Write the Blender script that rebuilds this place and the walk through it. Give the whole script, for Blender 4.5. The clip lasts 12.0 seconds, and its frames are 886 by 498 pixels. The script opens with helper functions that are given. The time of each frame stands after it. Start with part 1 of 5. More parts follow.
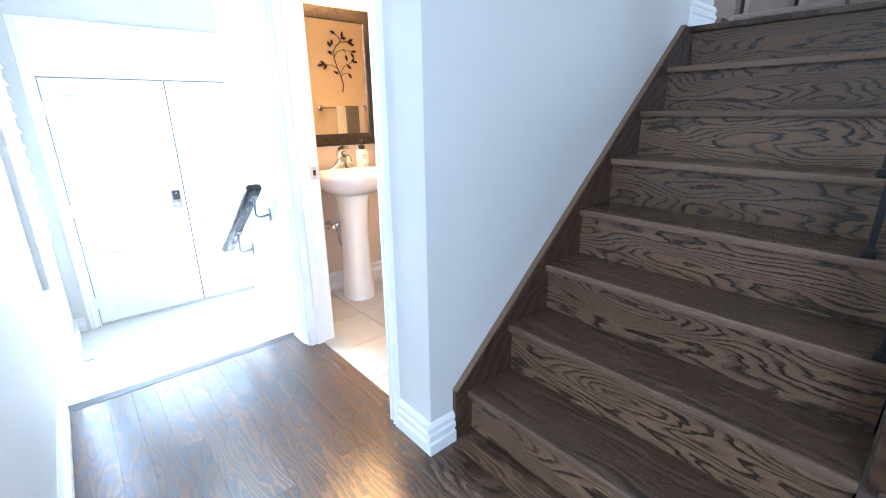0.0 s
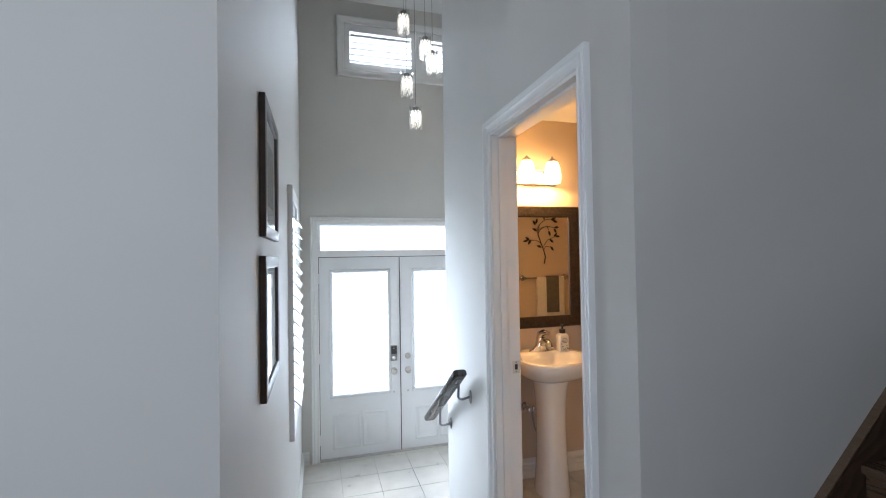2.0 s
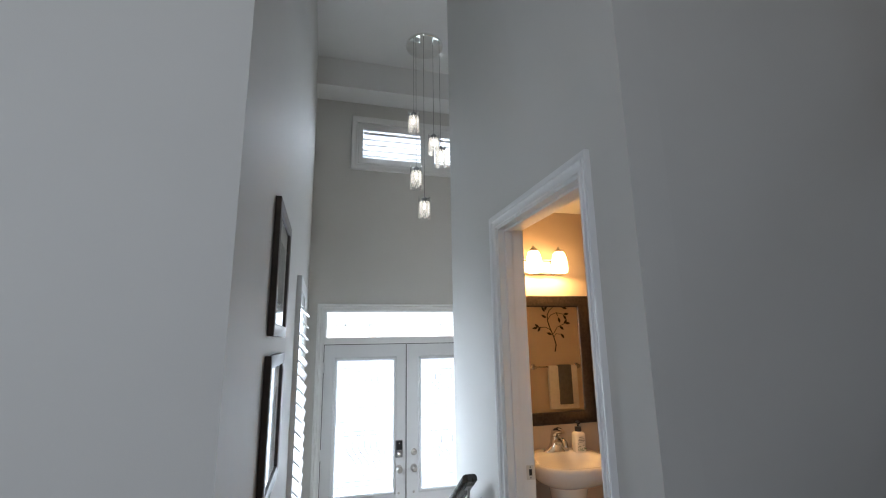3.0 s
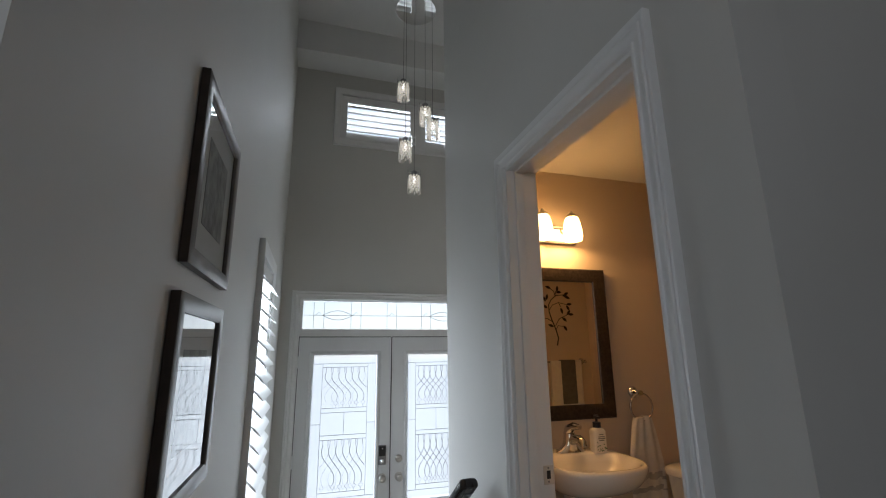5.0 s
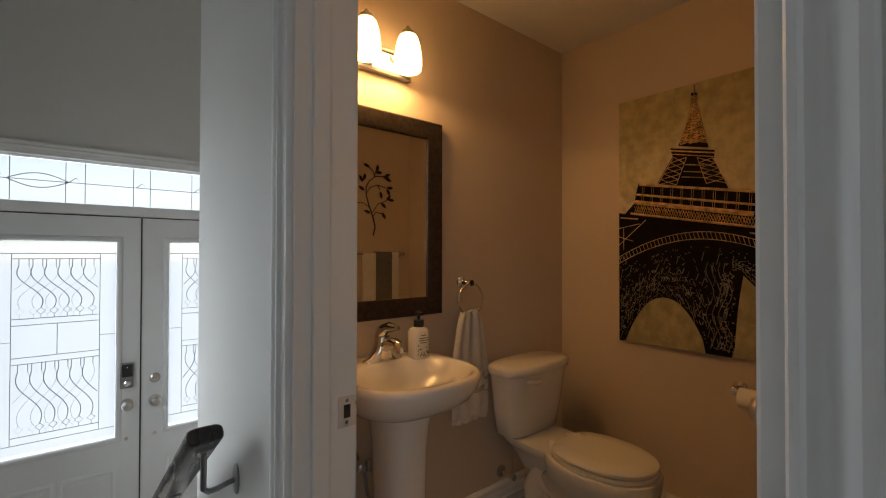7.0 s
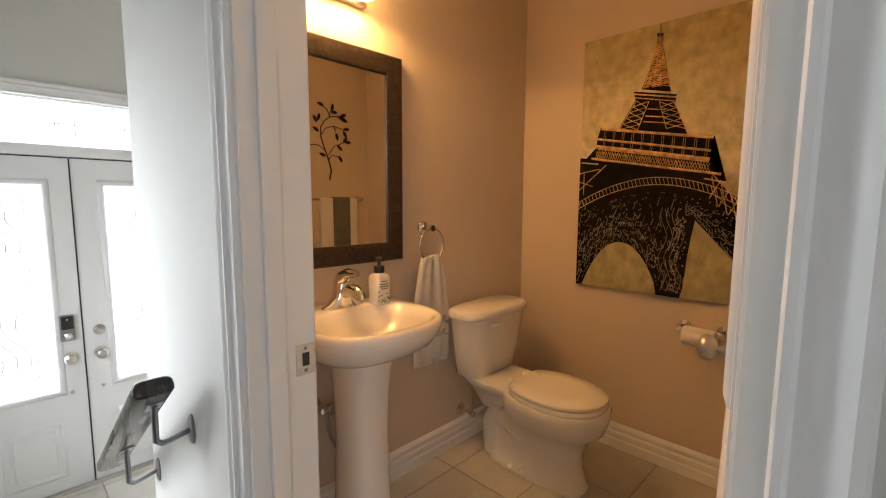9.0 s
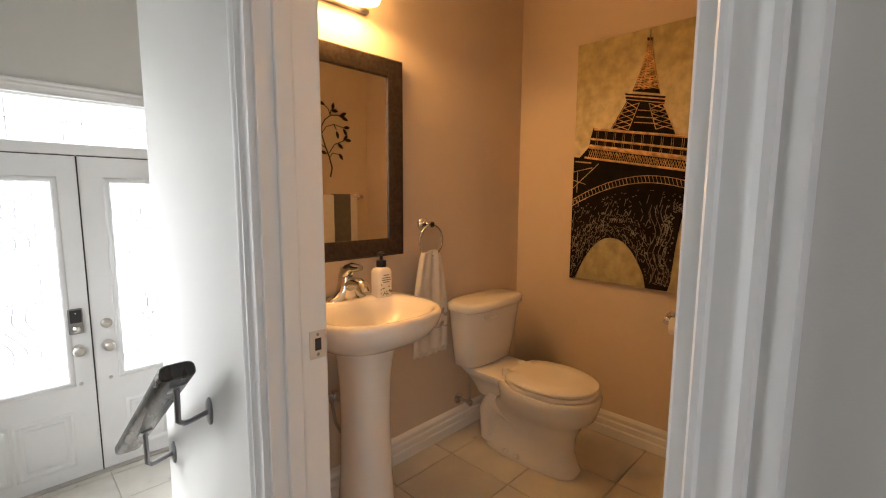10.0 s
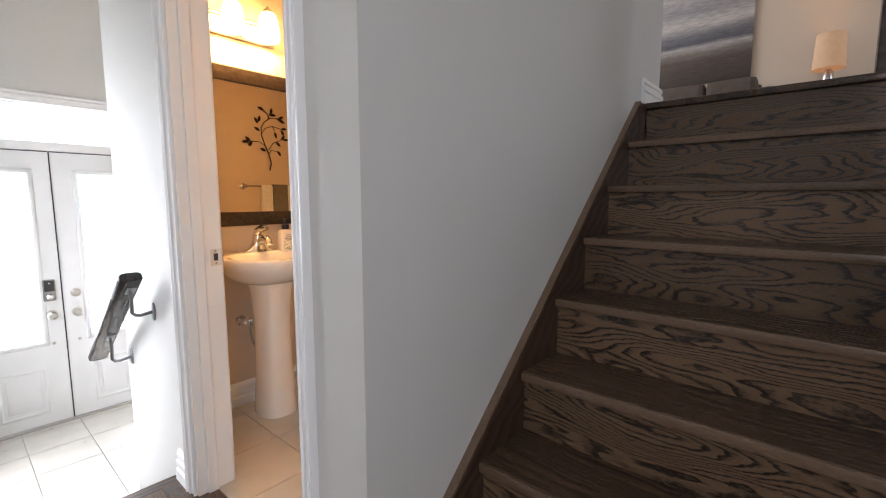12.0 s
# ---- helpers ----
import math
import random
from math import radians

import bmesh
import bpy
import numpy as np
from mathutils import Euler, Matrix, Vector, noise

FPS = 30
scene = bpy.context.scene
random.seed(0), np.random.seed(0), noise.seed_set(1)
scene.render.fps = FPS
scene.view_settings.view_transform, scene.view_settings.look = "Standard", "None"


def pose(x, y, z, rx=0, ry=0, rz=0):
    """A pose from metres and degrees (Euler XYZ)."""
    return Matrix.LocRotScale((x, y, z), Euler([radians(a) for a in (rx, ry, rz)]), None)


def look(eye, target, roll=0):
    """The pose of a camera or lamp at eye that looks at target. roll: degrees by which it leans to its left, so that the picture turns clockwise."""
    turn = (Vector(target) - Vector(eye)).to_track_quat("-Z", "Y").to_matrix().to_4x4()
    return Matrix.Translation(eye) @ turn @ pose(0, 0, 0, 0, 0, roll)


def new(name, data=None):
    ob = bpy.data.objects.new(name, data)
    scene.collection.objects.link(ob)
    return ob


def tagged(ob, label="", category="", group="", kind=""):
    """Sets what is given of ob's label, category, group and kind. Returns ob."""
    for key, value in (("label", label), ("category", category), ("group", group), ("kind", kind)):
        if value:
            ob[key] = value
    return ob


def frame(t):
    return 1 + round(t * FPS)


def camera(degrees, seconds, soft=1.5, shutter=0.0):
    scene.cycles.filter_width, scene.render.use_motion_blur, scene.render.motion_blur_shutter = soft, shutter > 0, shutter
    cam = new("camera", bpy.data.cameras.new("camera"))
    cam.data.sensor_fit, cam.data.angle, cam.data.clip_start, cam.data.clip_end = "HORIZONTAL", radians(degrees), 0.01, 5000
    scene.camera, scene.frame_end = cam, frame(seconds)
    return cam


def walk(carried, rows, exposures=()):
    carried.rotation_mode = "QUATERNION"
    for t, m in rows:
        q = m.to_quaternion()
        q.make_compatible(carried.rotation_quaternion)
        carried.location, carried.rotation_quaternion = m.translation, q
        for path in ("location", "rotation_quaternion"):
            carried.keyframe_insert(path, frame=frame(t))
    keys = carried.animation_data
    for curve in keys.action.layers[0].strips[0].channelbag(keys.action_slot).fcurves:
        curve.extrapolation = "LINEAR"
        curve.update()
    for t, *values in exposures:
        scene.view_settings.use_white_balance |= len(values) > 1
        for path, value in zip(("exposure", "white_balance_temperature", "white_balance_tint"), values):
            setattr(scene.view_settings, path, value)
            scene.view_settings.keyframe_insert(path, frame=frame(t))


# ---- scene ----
cam = camera(90.7, 12.0, 1.1)
PATH = [
    (0, (0.572, 1.181, 1.126), (1.809, 2.634, 0.527), -0.7),
    (0.5, (0.55, 1.212, 1.163), (1.481, 2.898, 0.622), -0.6),
    (1, (0.546, 1.218, 1.223), (1.225, 3.043, 0.769), -0.5),
    (1.5, (0.55, 1.218, 1.311), (1.121, 3.116, 1.047), -0.7),
    (2, (0.546, 1.198, 1.389), (1.093, 3.122, 1.427), -0.9),
    (2.5, (0.538, 1.175, 1.449), (1.066, 3.081, 1.75), -1.0),
    (4.5, (0.594, 1.469, 1.346), (1.083, 3.348, 1.825), -0.7),
    (5, (0.641, 1.657, 1.28), (1.198, 3.524, 1.731), -0.6),
    (5.5, (0.762, 1.883, 1.221), (1.441, 3.728, 1.591), -0.5),
    (6, (0.85, 2.046, 1.182), (1.698, 3.842, 1.413), -0.2),
    (6.5, (0.965, 2.223, 1.16), (2.034, 3.909, 1.287), -0.1),
    (7, (1.03, 2.33, 1.174), (2.317, 3.86, 1.197), 0.1),
    (7.5, (1.059, 2.365, 1.168), (2.436, 3.814, 1.095), 0.3),
    (9.5, (1.044, 2.36, 1.164), (2.461, 3.753, 0.934), 0.3),
    (10, (0.992, 2.311, 1.17), (2.413, 3.698, 0.935), 0.3),
    (10.5, (0.945, 2.169, 1.157), (2.363, 3.559, 0.922), 0.3),
    (11, (0.895, 1.967, 1.14), (2.317, 3.354, 0.907), 0.2),
    (11.5, (0.829, 1.76, 1.118), (2.247, 3.15, 0.884), 0.2),
    (12, (0.812, 1.49, 1.07), (2.309, 2.797, 0.841), 0.0),
]
EXPOSURES = [(0.0, 2.25, 4950, 6), (0.5, 1.75, 5350, 8), (1.0, 1.25, 5650, 9), (1.5, 0.76, 5750, 10), (2.0, 0.42, 5800, 10), (2.5, 0.14, 5900, 10), (4.5, -0.48, 6050, 10), (5.0, -0.92, 6200, 10), (5.5, -1.08, 6250, 10), (6.0, -1.16, 6350, 10), (6.5, -1.05, 6500, 10), (7.0, -0.94, 6500, 10), (7.5, -0.5, 6500, 10), (9.5, 0.4, 6750, 12), (10.5, 0.3, 6900, 14), (11.0, 0.36, 6800, 15), (11.5, 0.52, 6700, 16), (12.0, 0.98, 6500, 16)]
walk(cam, [(t, look(eye, target, roll)) for t, eye, target, roll in PATH], EXPOSURES)

# ---- light ----
world = bpy.data.worlds.new("daylight")
scene.world = world
world.use_nodes = True
wn = world.node_tree.nodes
sky = wn.new("ShaderNodeTexSky")
sky.sky_type, sky.sun_disc, sky.sun_elevation, sky.sun_rotation = "NISHITA", False, radians(48), radians(20)
world.node_tree.links.new(sky.outputs[0], wn["Background"].inputs[0])
wn["Background"].inputs[1].default_value = 0.12

sun_data = bpy.data.lights.new("sun", "SUN")
sun_data.energy, sun_data.angle, sun_data.color = 1.2, radians(12), (1.0, 0.96, 0.9)
sun = new("sun", sun_data)
sun.matrix_world = look((0, 30, 30), (0, 5, 0))


def window_light(name, eye, target, w, h, watts, color=(0.86, 0.93, 1.0)):
    d = bpy.data.lights.new(name, "AREA")
    d.shape, d.size, d.size_y, d.energy, d.color = "RECTANGLE", w, h, watts, color
    ob = new(name, d)
    ob.matrix_world = look(eye, target)
    return ob


window_light("daylight_front_door", (1.36, 6.02, 0.55), (1.36, 0, 0.55), 1.75, 2.6, 77)
window_light("daylight_upper_window", (1.58, 6.02, 3.56), (1.58, 0, 3.56), 1.5, 0.46, 72)
window_light("daylight_side_window", (0.12, 4.33, 1.08), (5, 4.33, 1.08), 0.60, 1.36, 82)
# west and rear windows are unseen, added to light the hall and stairs
window_light("added_west_window", (-2.22, -0.55, 2.25), (5, -0.55, 2.25), 1.45, 1.85, 22, (0.95, 0.97, 1.0))
window_light("added_rear_window", (-1.1, -1.82, 1.95), (-1.1, 5, 1.95), 1.35, 1.85, 35, (0.95, 0.97, 1.0))
window_light("daylight_living_window", (5.5, -3.28, 2.95), (5.5, 5, 2.9), 2.1, 1.6, 22, (0.95, 0.97, 1.0))
# no north window is known; this one is added to brighten the living room
window_light("added_living_north", (5.0, 5.98, 3.0), (5.0, -5, 2.6), 2.2, 1.7, 50, (0.95, 0.97, 1.0))


# ---- materials ----
def nodes_of(name):
    m = bpy.data.materials.new(name)
    m.use_nodes = True
    n, l = m.node_tree.nodes, m.node_tree.links
    return m, n, l, n["Principled BSDF"]


def plain(name, color, rough=0.5, metal=0.0, vary=0.06, scale=6.0, bump=0.02, fine=220.0, coat=0.0, wear=0.06):
    """A surface with broad mottling and a fine grain."""
    m, n, l, b = nodes_of(name)
    tc = n.new("ShaderNodeTexCoord")
    big, small = n.new("ShaderNodeTexNoise"), n.new("ShaderNodeTexNoise")
    big.inputs["Scale"].default_value, big.inputs["Detail"].default_value = scale, 4
    small.inputs["Scale"].default_value, small.inputs["Detail"].default_value = fine, 3
    oi, off = n.new("ShaderNodeObjectInfo"), n.new("ShaderNodeVectorMath")
    off.operation = "MULTIPLY_ADD"
    off.inputs[1].default_value = (31.0, 17.0, 11.0)
    l.new(oi.outputs["Random"], off.inputs[0])
    l.new(tc.outputs["Object"], off.inputs[2])
    for t in (big, small):
        l.new(off.outputs[0], t.inputs["Vector"])
    ramp = n.new("ShaderNodeValToRGB")
    lo = tuple(max(0, c * (1 - vary)) for c in color)
    hi = tuple(min(1, c * (1 + vary)) for c in color)
    ramp.color_ramp.elements[0].position, ramp.color_ramp.elements[0].color = 0.3, (*lo, 1)
    ramp.color_ramp.elements[1].position, ramp.color_ramp.elements[1].color = 0.7, (*hi, 1)
    l.new(big.outputs["Fac"], ramp.inputs["Fac"])
    l.new(ramp.outputs["Color"], b.inputs["Base Color"])
    rr = n.new("ShaderNodeMapRange")
    rr.inputs["To Min"].default_value, rr.inputs["To Max"].default_value = max(0.02, rough - wear), min(1, rough + wear)
    l.new(big.outputs["Fac"], rr.inputs["Value"])
    l.new(rr.outputs["Result"], b.inputs["Roughness"])
    b.inputs["Metallic"].default_value = metal
    b.inputs["Coat Weight"].default_value = coat
    if bump:
        bp = n.new("ShaderNodeBump")
        bp.inputs["Strength"].default_value, bp.inputs["Distance"].default_value = bump * 10, 0.001
        l.new(small.outputs["Fac"], bp.inputs["Height"])
        l.new(bp.outputs["Normal"], b.inputs["Normal"])
    return m


def oak(name, stretch, dark, light, rough=0.32, rings=8.0, relief=0.2, across=(0.0, 0.0, 0.0), jag=0.5, sharp=0.55, tones=(0.78, 1.22), thin=1.5):
    """Stained oak: growth rings cut along the board into flames, ragged at their edges, with fine open pores and worn patches.
    stretch: how fast the figure changes along each axis; across: rings per metre; jag: how ragged they are."""
    m, n, l, b = nodes_of(name)
    tc, oi = n.new("ShaderNodeTexCoord"), n.new("ShaderNodeObjectInfo")

    def math_node(op, a, b2, c=None):
        k = n.new("ShaderNodeMath")
        k.operation = op
        for slot, v in enumerate((a, b2, c)):
            if v is None:
                continue
            if isinstance(v, (int, float)):
                k.inputs[slot].default_value = v
            else:
                l.new(v, k.inputs[slot])
        return k.outputs[0]

    def field(scale, size, detail, rough2=0.5):
        sc, off, tx = n.new("ShaderNodeVectorMath"), n.new("ShaderNodeVectorMath"), n.new("ShaderNodeTexNoise")
        sc.operation, off.operation = "MULTIPLY", "MULTIPLY_ADD"
        sc.inputs[1].default_value = scale
        off.inputs[1].default_value = (37.0, 61.0, 23.0)
        l.new(tc.outputs["Object"], sc.inputs[0])
        l.new(oi.outputs["Random"], off.inputs[0])
        l.new(sc.outputs[0], off.inputs[2])
        tx.inputs["Scale"].default_value, tx.inputs["Detail"].default_value, tx.inputs["Roughness"].default_value = size, detail, rough2
        l.new(off.outputs[0], tx.inputs["Vector"])
        return tx.outputs["Fac"]

    figure = field(stretch, 1.0, 1.0)
    ragged = field(stretch, 5.0, 3.0, 0.6)
    grain = field(stretch, 40.0, 3.0, 0.65)
    patch = field(stretch, 2.2, 2.0)
    run = n.new("ShaderNodeVectorMath")
    run.operation = "DOT_PRODUCT"
    run.inputs[1].default_value = across
    l.new(tc.outputs["Object"], run.inputs[0])
    turns = math_node("MULTIPLY_ADD", figure, rings, run.outputs["Value"])
    turns = math_node("MULTIPLY_ADD", ragged, jag, turns)
    saw = math_node("FRACT", turns, 0.0)
    late = math_node("MULTIPLY", math_node("POWER", saw, thin), math_node("MULTIPLY_ADD", math_node("POWER", saw, 7.0), -1.2, 1.3))
    soft = math_node("MULTIPLY", late, math_node("MULTIPLY_ADD", patch, 1.2, sharp - 0.15))
    pores = math_node("MULTIPLY_ADD", grain, 1.3, -0.65)
    value = math_node("ADD", soft, pores)
    ramp = n.new("ShaderNodeValToRGB")
    e = ramp.color_ramp.elements
    e[0].position, e[0].color = 0.0, (*light, 1)
    e[1].position, e[1].color = 0.75, (*dark, 1)
    l.new(value, ramp.inputs["Fac"])
    tone, tv = n.new("ShaderNodeHueSaturation"), n.new("ShaderNodeMapRange")
    tv.inputs["To Min"].default_value, tv.inputs["To Max"].default_value = tones
    l.new(oi.outputs["Random"], tv.inputs["Value"])
    l.new(tv.outputs["Result"], tone.inputs["Value"])
    l.new(ramp.outputs["Color"], tone.inputs["Color"])
    l.new(tone.outputs["Color"], b.inputs["Base Color"])
    rr = n.new("ShaderNodeMapRange")
    rr.inputs["To Min"].default_value, rr.inputs["To Max"].default_value = rough - 0.02, rough + 0.07
    l.new(value, rr.inputs["Value"])
    l.new(rr.outputs["Result"], b.inputs["Roughness"])
    bp = n.new("ShaderNodeBump")
    bp.invert = True
    bp.inputs["Strength"].default_value, bp.inputs["Distance"].default_value = relief, 0.0006
    l.new(value, bp.inputs["Height"])
    l.new(bp.outputs["Normal"], b.inputs["Normal"])
    return m


def glow(name, color, strength, rough=0.3):
    m, n, l, b = nodes_of(name)
    b.inputs["Base Color"].default_value = (0.9, 0.88, 0.84, 1)
    b.inputs["Roughness"].default_value = rough
    b.inputs["Emission Color"].default_value = (*color, 1)
    b.inputs["Emission Strength"].default_value = strength
    return m


def pane_glass(name, cloud):
    """Thin pane: clear, or clouded by a share of translucency."""
    m, n, l, b = nodes_of(name)
    out = n["Material Output"]
    tr, tl, gl = n.new("ShaderNodeBsdfTransparent"), n.new("ShaderNodeBsdfTranslucent"), n.new("ShaderNodeBsdfGlossy")
    tr.inputs["Color"].default_value = (0.95, 0.97, 0.97, 1)
    tl.inputs["Color"].default_value = (0.95, 0.97, 0.98, 1)
    gl.inputs["Roughness"].default_value = 0.03
    a, c = n.new("ShaderNodeMixShader"), n.new("ShaderNodeMixShader")
    a.inputs["Fac"].default_value = cloud
    l.new(tr.outputs[0], a.inputs[1])
    l.new(tl.outputs[0], a.inputs[2])
    fr = n.new("ShaderNodeFresnel")
    fr.inputs["IOR"].default_value = 1.5
    l.new(fr.outputs[0], c.inputs["Fac"])
    l.new(a.outputs[0], c.inputs[1])
    l.new(gl.outputs[0], c.inputs[2])
    l.new(c.outputs[0], out.inputs["Surface"])
    n.remove(b)
    return m


WALL = plain("wall_paint_grey", (0.63, 0.62, 0.59), 0.62, vary=0.025, scale=1.6, bump=0.012, fine=420)
WALL_WARM = plain("wall_paint_taupe", (0.63, 0.525, 0.415), 0.6, vary=0.03, scale=1.6, bump=0.012, fine=420)
CEIL = plain("ceiling_paint_white", (0.78, 0.78, 0.77), 0.75, vary=0.02, scale=2.0, bump=0.015, fine=300)
TRIM = plain("trim_paint_white", (0.80, 0.80, 0.79), 0.42, vary=0.012, scale=5.0, bump=0.0, wear=0.012)
DOORPAINT = plain("door_paint_white", (0.74, 0.75, 0.755), 0.38, vary=0.02, scale=4.0, bump=0.008, fine=260)
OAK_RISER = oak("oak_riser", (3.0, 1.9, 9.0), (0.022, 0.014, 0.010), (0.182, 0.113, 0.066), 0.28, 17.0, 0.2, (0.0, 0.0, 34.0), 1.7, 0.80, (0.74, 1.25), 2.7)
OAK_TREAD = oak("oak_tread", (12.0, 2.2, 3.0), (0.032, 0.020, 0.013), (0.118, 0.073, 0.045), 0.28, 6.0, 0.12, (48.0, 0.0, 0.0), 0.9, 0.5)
OAK_FLOOR = oak("oak_floor", (14.0, 2.4, 3.0), (0.036, 0.022, 0.014), (0.195, 0.120, 0.072), 0.25, 9.0, 0.05, (30.0, 0.0, 0.0), 1.3, 0.62, (0.68, 1.28), 2.0)
OAK_EDGE = oak("oak_worn_edge", (14.0, 1.6, 14.0), (0.058, 0.037, 0.024), (0.165, 0.107, 0.069), 0.24, 0.4, 0.1, jag=0.2, sharp=0.3)
OAK_TRIM = oak("oak_trim", (2.0, 12.0, 9.0), (0.026, 0.015, 0.010), (0.078, 0.043, 0.026), 0.32, 3.0, 0.1, (-14.0, 0.0, 15.0), 0.5, 0.35)
OAK_NOSE = oak("oak_nosing", (1.4, 14.0, 3.0), (0.034, 0.021, 0.014), (0.120, 0.074, 0.046), 0.48, 4.0, 0.1, (0.0, 35.0, 0.0), 0.6)
TILE = plain("tile_cream", (0.57, 0.54, 0.485), 0.28, vary=0.07, scale=7, bump=0.004, fine=90, wear=0.015)
GROUT = plain("grout", (0.47, 0.44, 0.395), 0.85, vary=0.08, scale=20, bump=0.03)
CHROME = plain("chrome", (0.72, 0.72, 0.73), 0.10, 1.0, vary=0.02, bump=0.0)
NICKEL = plain("brushed_nickel", (0.55, 0.53, 0.50), 0.30, 1.0, vary=0.04, bump=0.006)
BRUSHED = plain("satin_steel", (0.66, 0.64, 0.60), 0.34, 0.7, vary=0.04, bump=0.006)
IRON = plain("black_iron", (0.03, 0.03, 0.032), 0.42, 0.6, vary=0.1, bump=0.02)
BLACK = plain("black_plastic", (0.02, 0.02, 0.022), 0.3, vary=0.05, bump=0.004)
CERAMIC = plain("ceramic_white", (0.80, 0.775, 0.73), 0.06, vary=0.012, scale=3, bump=0.0, coat=0.4, wear=0.015)
PLASTIC = plain("seat_plastic_white", (0.80, 0.77, 0.72), 0.25, vary=0.012, bump=0.003)
GLASS = pane_glass("clear_glass", 0.0)
PRIVACY = pane_glass("privacy_glass", 0.32)
HAZY = pane_glass("window_glass", 0.05)
CAME = plain("leading_grey", (0.16, 0.16, 0.165), 0.45, 0.5, vary=0.1, bump=0.01)
MIRROR = plain("mirror_silver", (0.86, 0.86, 0.85), 0.012, 1.0, vary=0.0, bump=0.0)
MIRROR.node_tree.links.remove(MIRROR.node_tree.nodes["Principled BSDF"].inputs["Roughness"].links[0])
MIRROR.node_tree.nodes["Principled BSDF"].inputs["Roughness"].default_value = 0.004
DARKFRAME = plain("dark_hammered_frame", (0.048, 0.037, 0.030), 0.32, 0.4, vary=0.38, scale=70, bump=0.06, fine=130)
PEWTER = plain("pewter_frame", (0.165, 0.150, 0.140), 0.42, 0.3, vary=0.18, scale=14, bump=0.03, fine=120)
FRAMESIDE = plain("dark_frame_side", (0.065, 0.046, 0.036), 0.42, vary=0.2, scale=20, bump=0.02)
MATBOARD = plain("mat_board", (0.66, 0.66, 0.65), 0.8, vary=0.015, bump=0.01)
TERRY = plain("terry_white", (0.72, 0.70, 0.67), 0.95, vary=0.05, scale=30, bump=0.12, fine=500)
TERRY_GREY = plain("terry_grey", (0.15, 0.145, 0.14), 0.95, vary=0.12, scale=30, bump=0.12, fine=500)
PAPER = plain("tissue_paper", (0.80, 0.77, 0.73), 0.9, vary=0.03, bump=0.03)
SHADE_GLOW = glow("frosted_shade_lit", (1.0, 0.53, 0.175), 16.0)
CRYSTAL_LIT = glow("crystal_lit", (1.0, 0.88, 0.74), 0.42, 0.05)
BULB_GLOW = glow("halogen_lit", (1.0, 0.88, 0.74), 4.0)
CONCRETE = plain("porch_concrete", (0.42, 0.41, 0.40), 0.9, vary=0.1, scale=1.5, bump=0.04, fine=60)

STEEL = plain("grey_steel", (0.30, 0.30, 0.31), 0.32, 0.9, vary=0.06, bump=0.006)
RAILWOOD = oak("oak_rail", (24.0, 3.0, 3.0), (0.014, 0.011, 0.010), (0.045, 0.038, 0.034), 0.26, 3.0, 0.1)
LABELINK = plain("label_ink", (0.16, 0.18, 0.16), 0.7, bump=0.0)
LEAFINK = plain("leaf_ink", (0.10, 0.20, 0.08), 0.7, vary=0.3, scale=80, bump=0.0)
TERRY_LIGHTGREY = plain("terry_light_grey", (0.45, 0.44, 0.425), 0.95, vary=0.06, scale=30, bump=0.12, fine=500)
INKBLACK = plain("black_oil_paint", (0.006, 0.005, 0.004), 0.75, vary=0.5, scale=25, bump=0.08, fine=70)
INKBLACK.node_tree.nodes["Principled BSDF"].inputs["Specular IOR Level"].default_value = 0.12
GOLDINK = plain("ochre_oil_paint", (0.62, 0.40, 0.175), 0.45, vary=0.5, scale=40, bump=0.05, fine=90)
GREYINK = plain("grey_oil_paint", (0.24, 0.21, 0.165), 0.45, vary=0.5, scale=40, bump=0.05, fine=90)
SOFA = plain("taupe_upholstery", (0.11, 0.085, 0.068), 0.9, vary=0.12, scale=12, bump=0.06, fine=300)
LAMPSHADE = plain("beige_shade_fabric", (0.42, 0.31, 0.215), 0.9, vary=0.05, scale=30, bump=0.05, fine=300)
LAMPSHADE.node_tree.nodes["Principled BSDF"].inputs["Emission Color"].default_value = (1.0, 0.55, 0.28, 1)
LAMPSHADE.node_tree.nodes["Principled BSDF"].inputs["Emission Strength"].default_value = 0.12
LAMPBULB = glow("warm_bulb_lit", (1.0, 0.7, 0.4), 80.0)


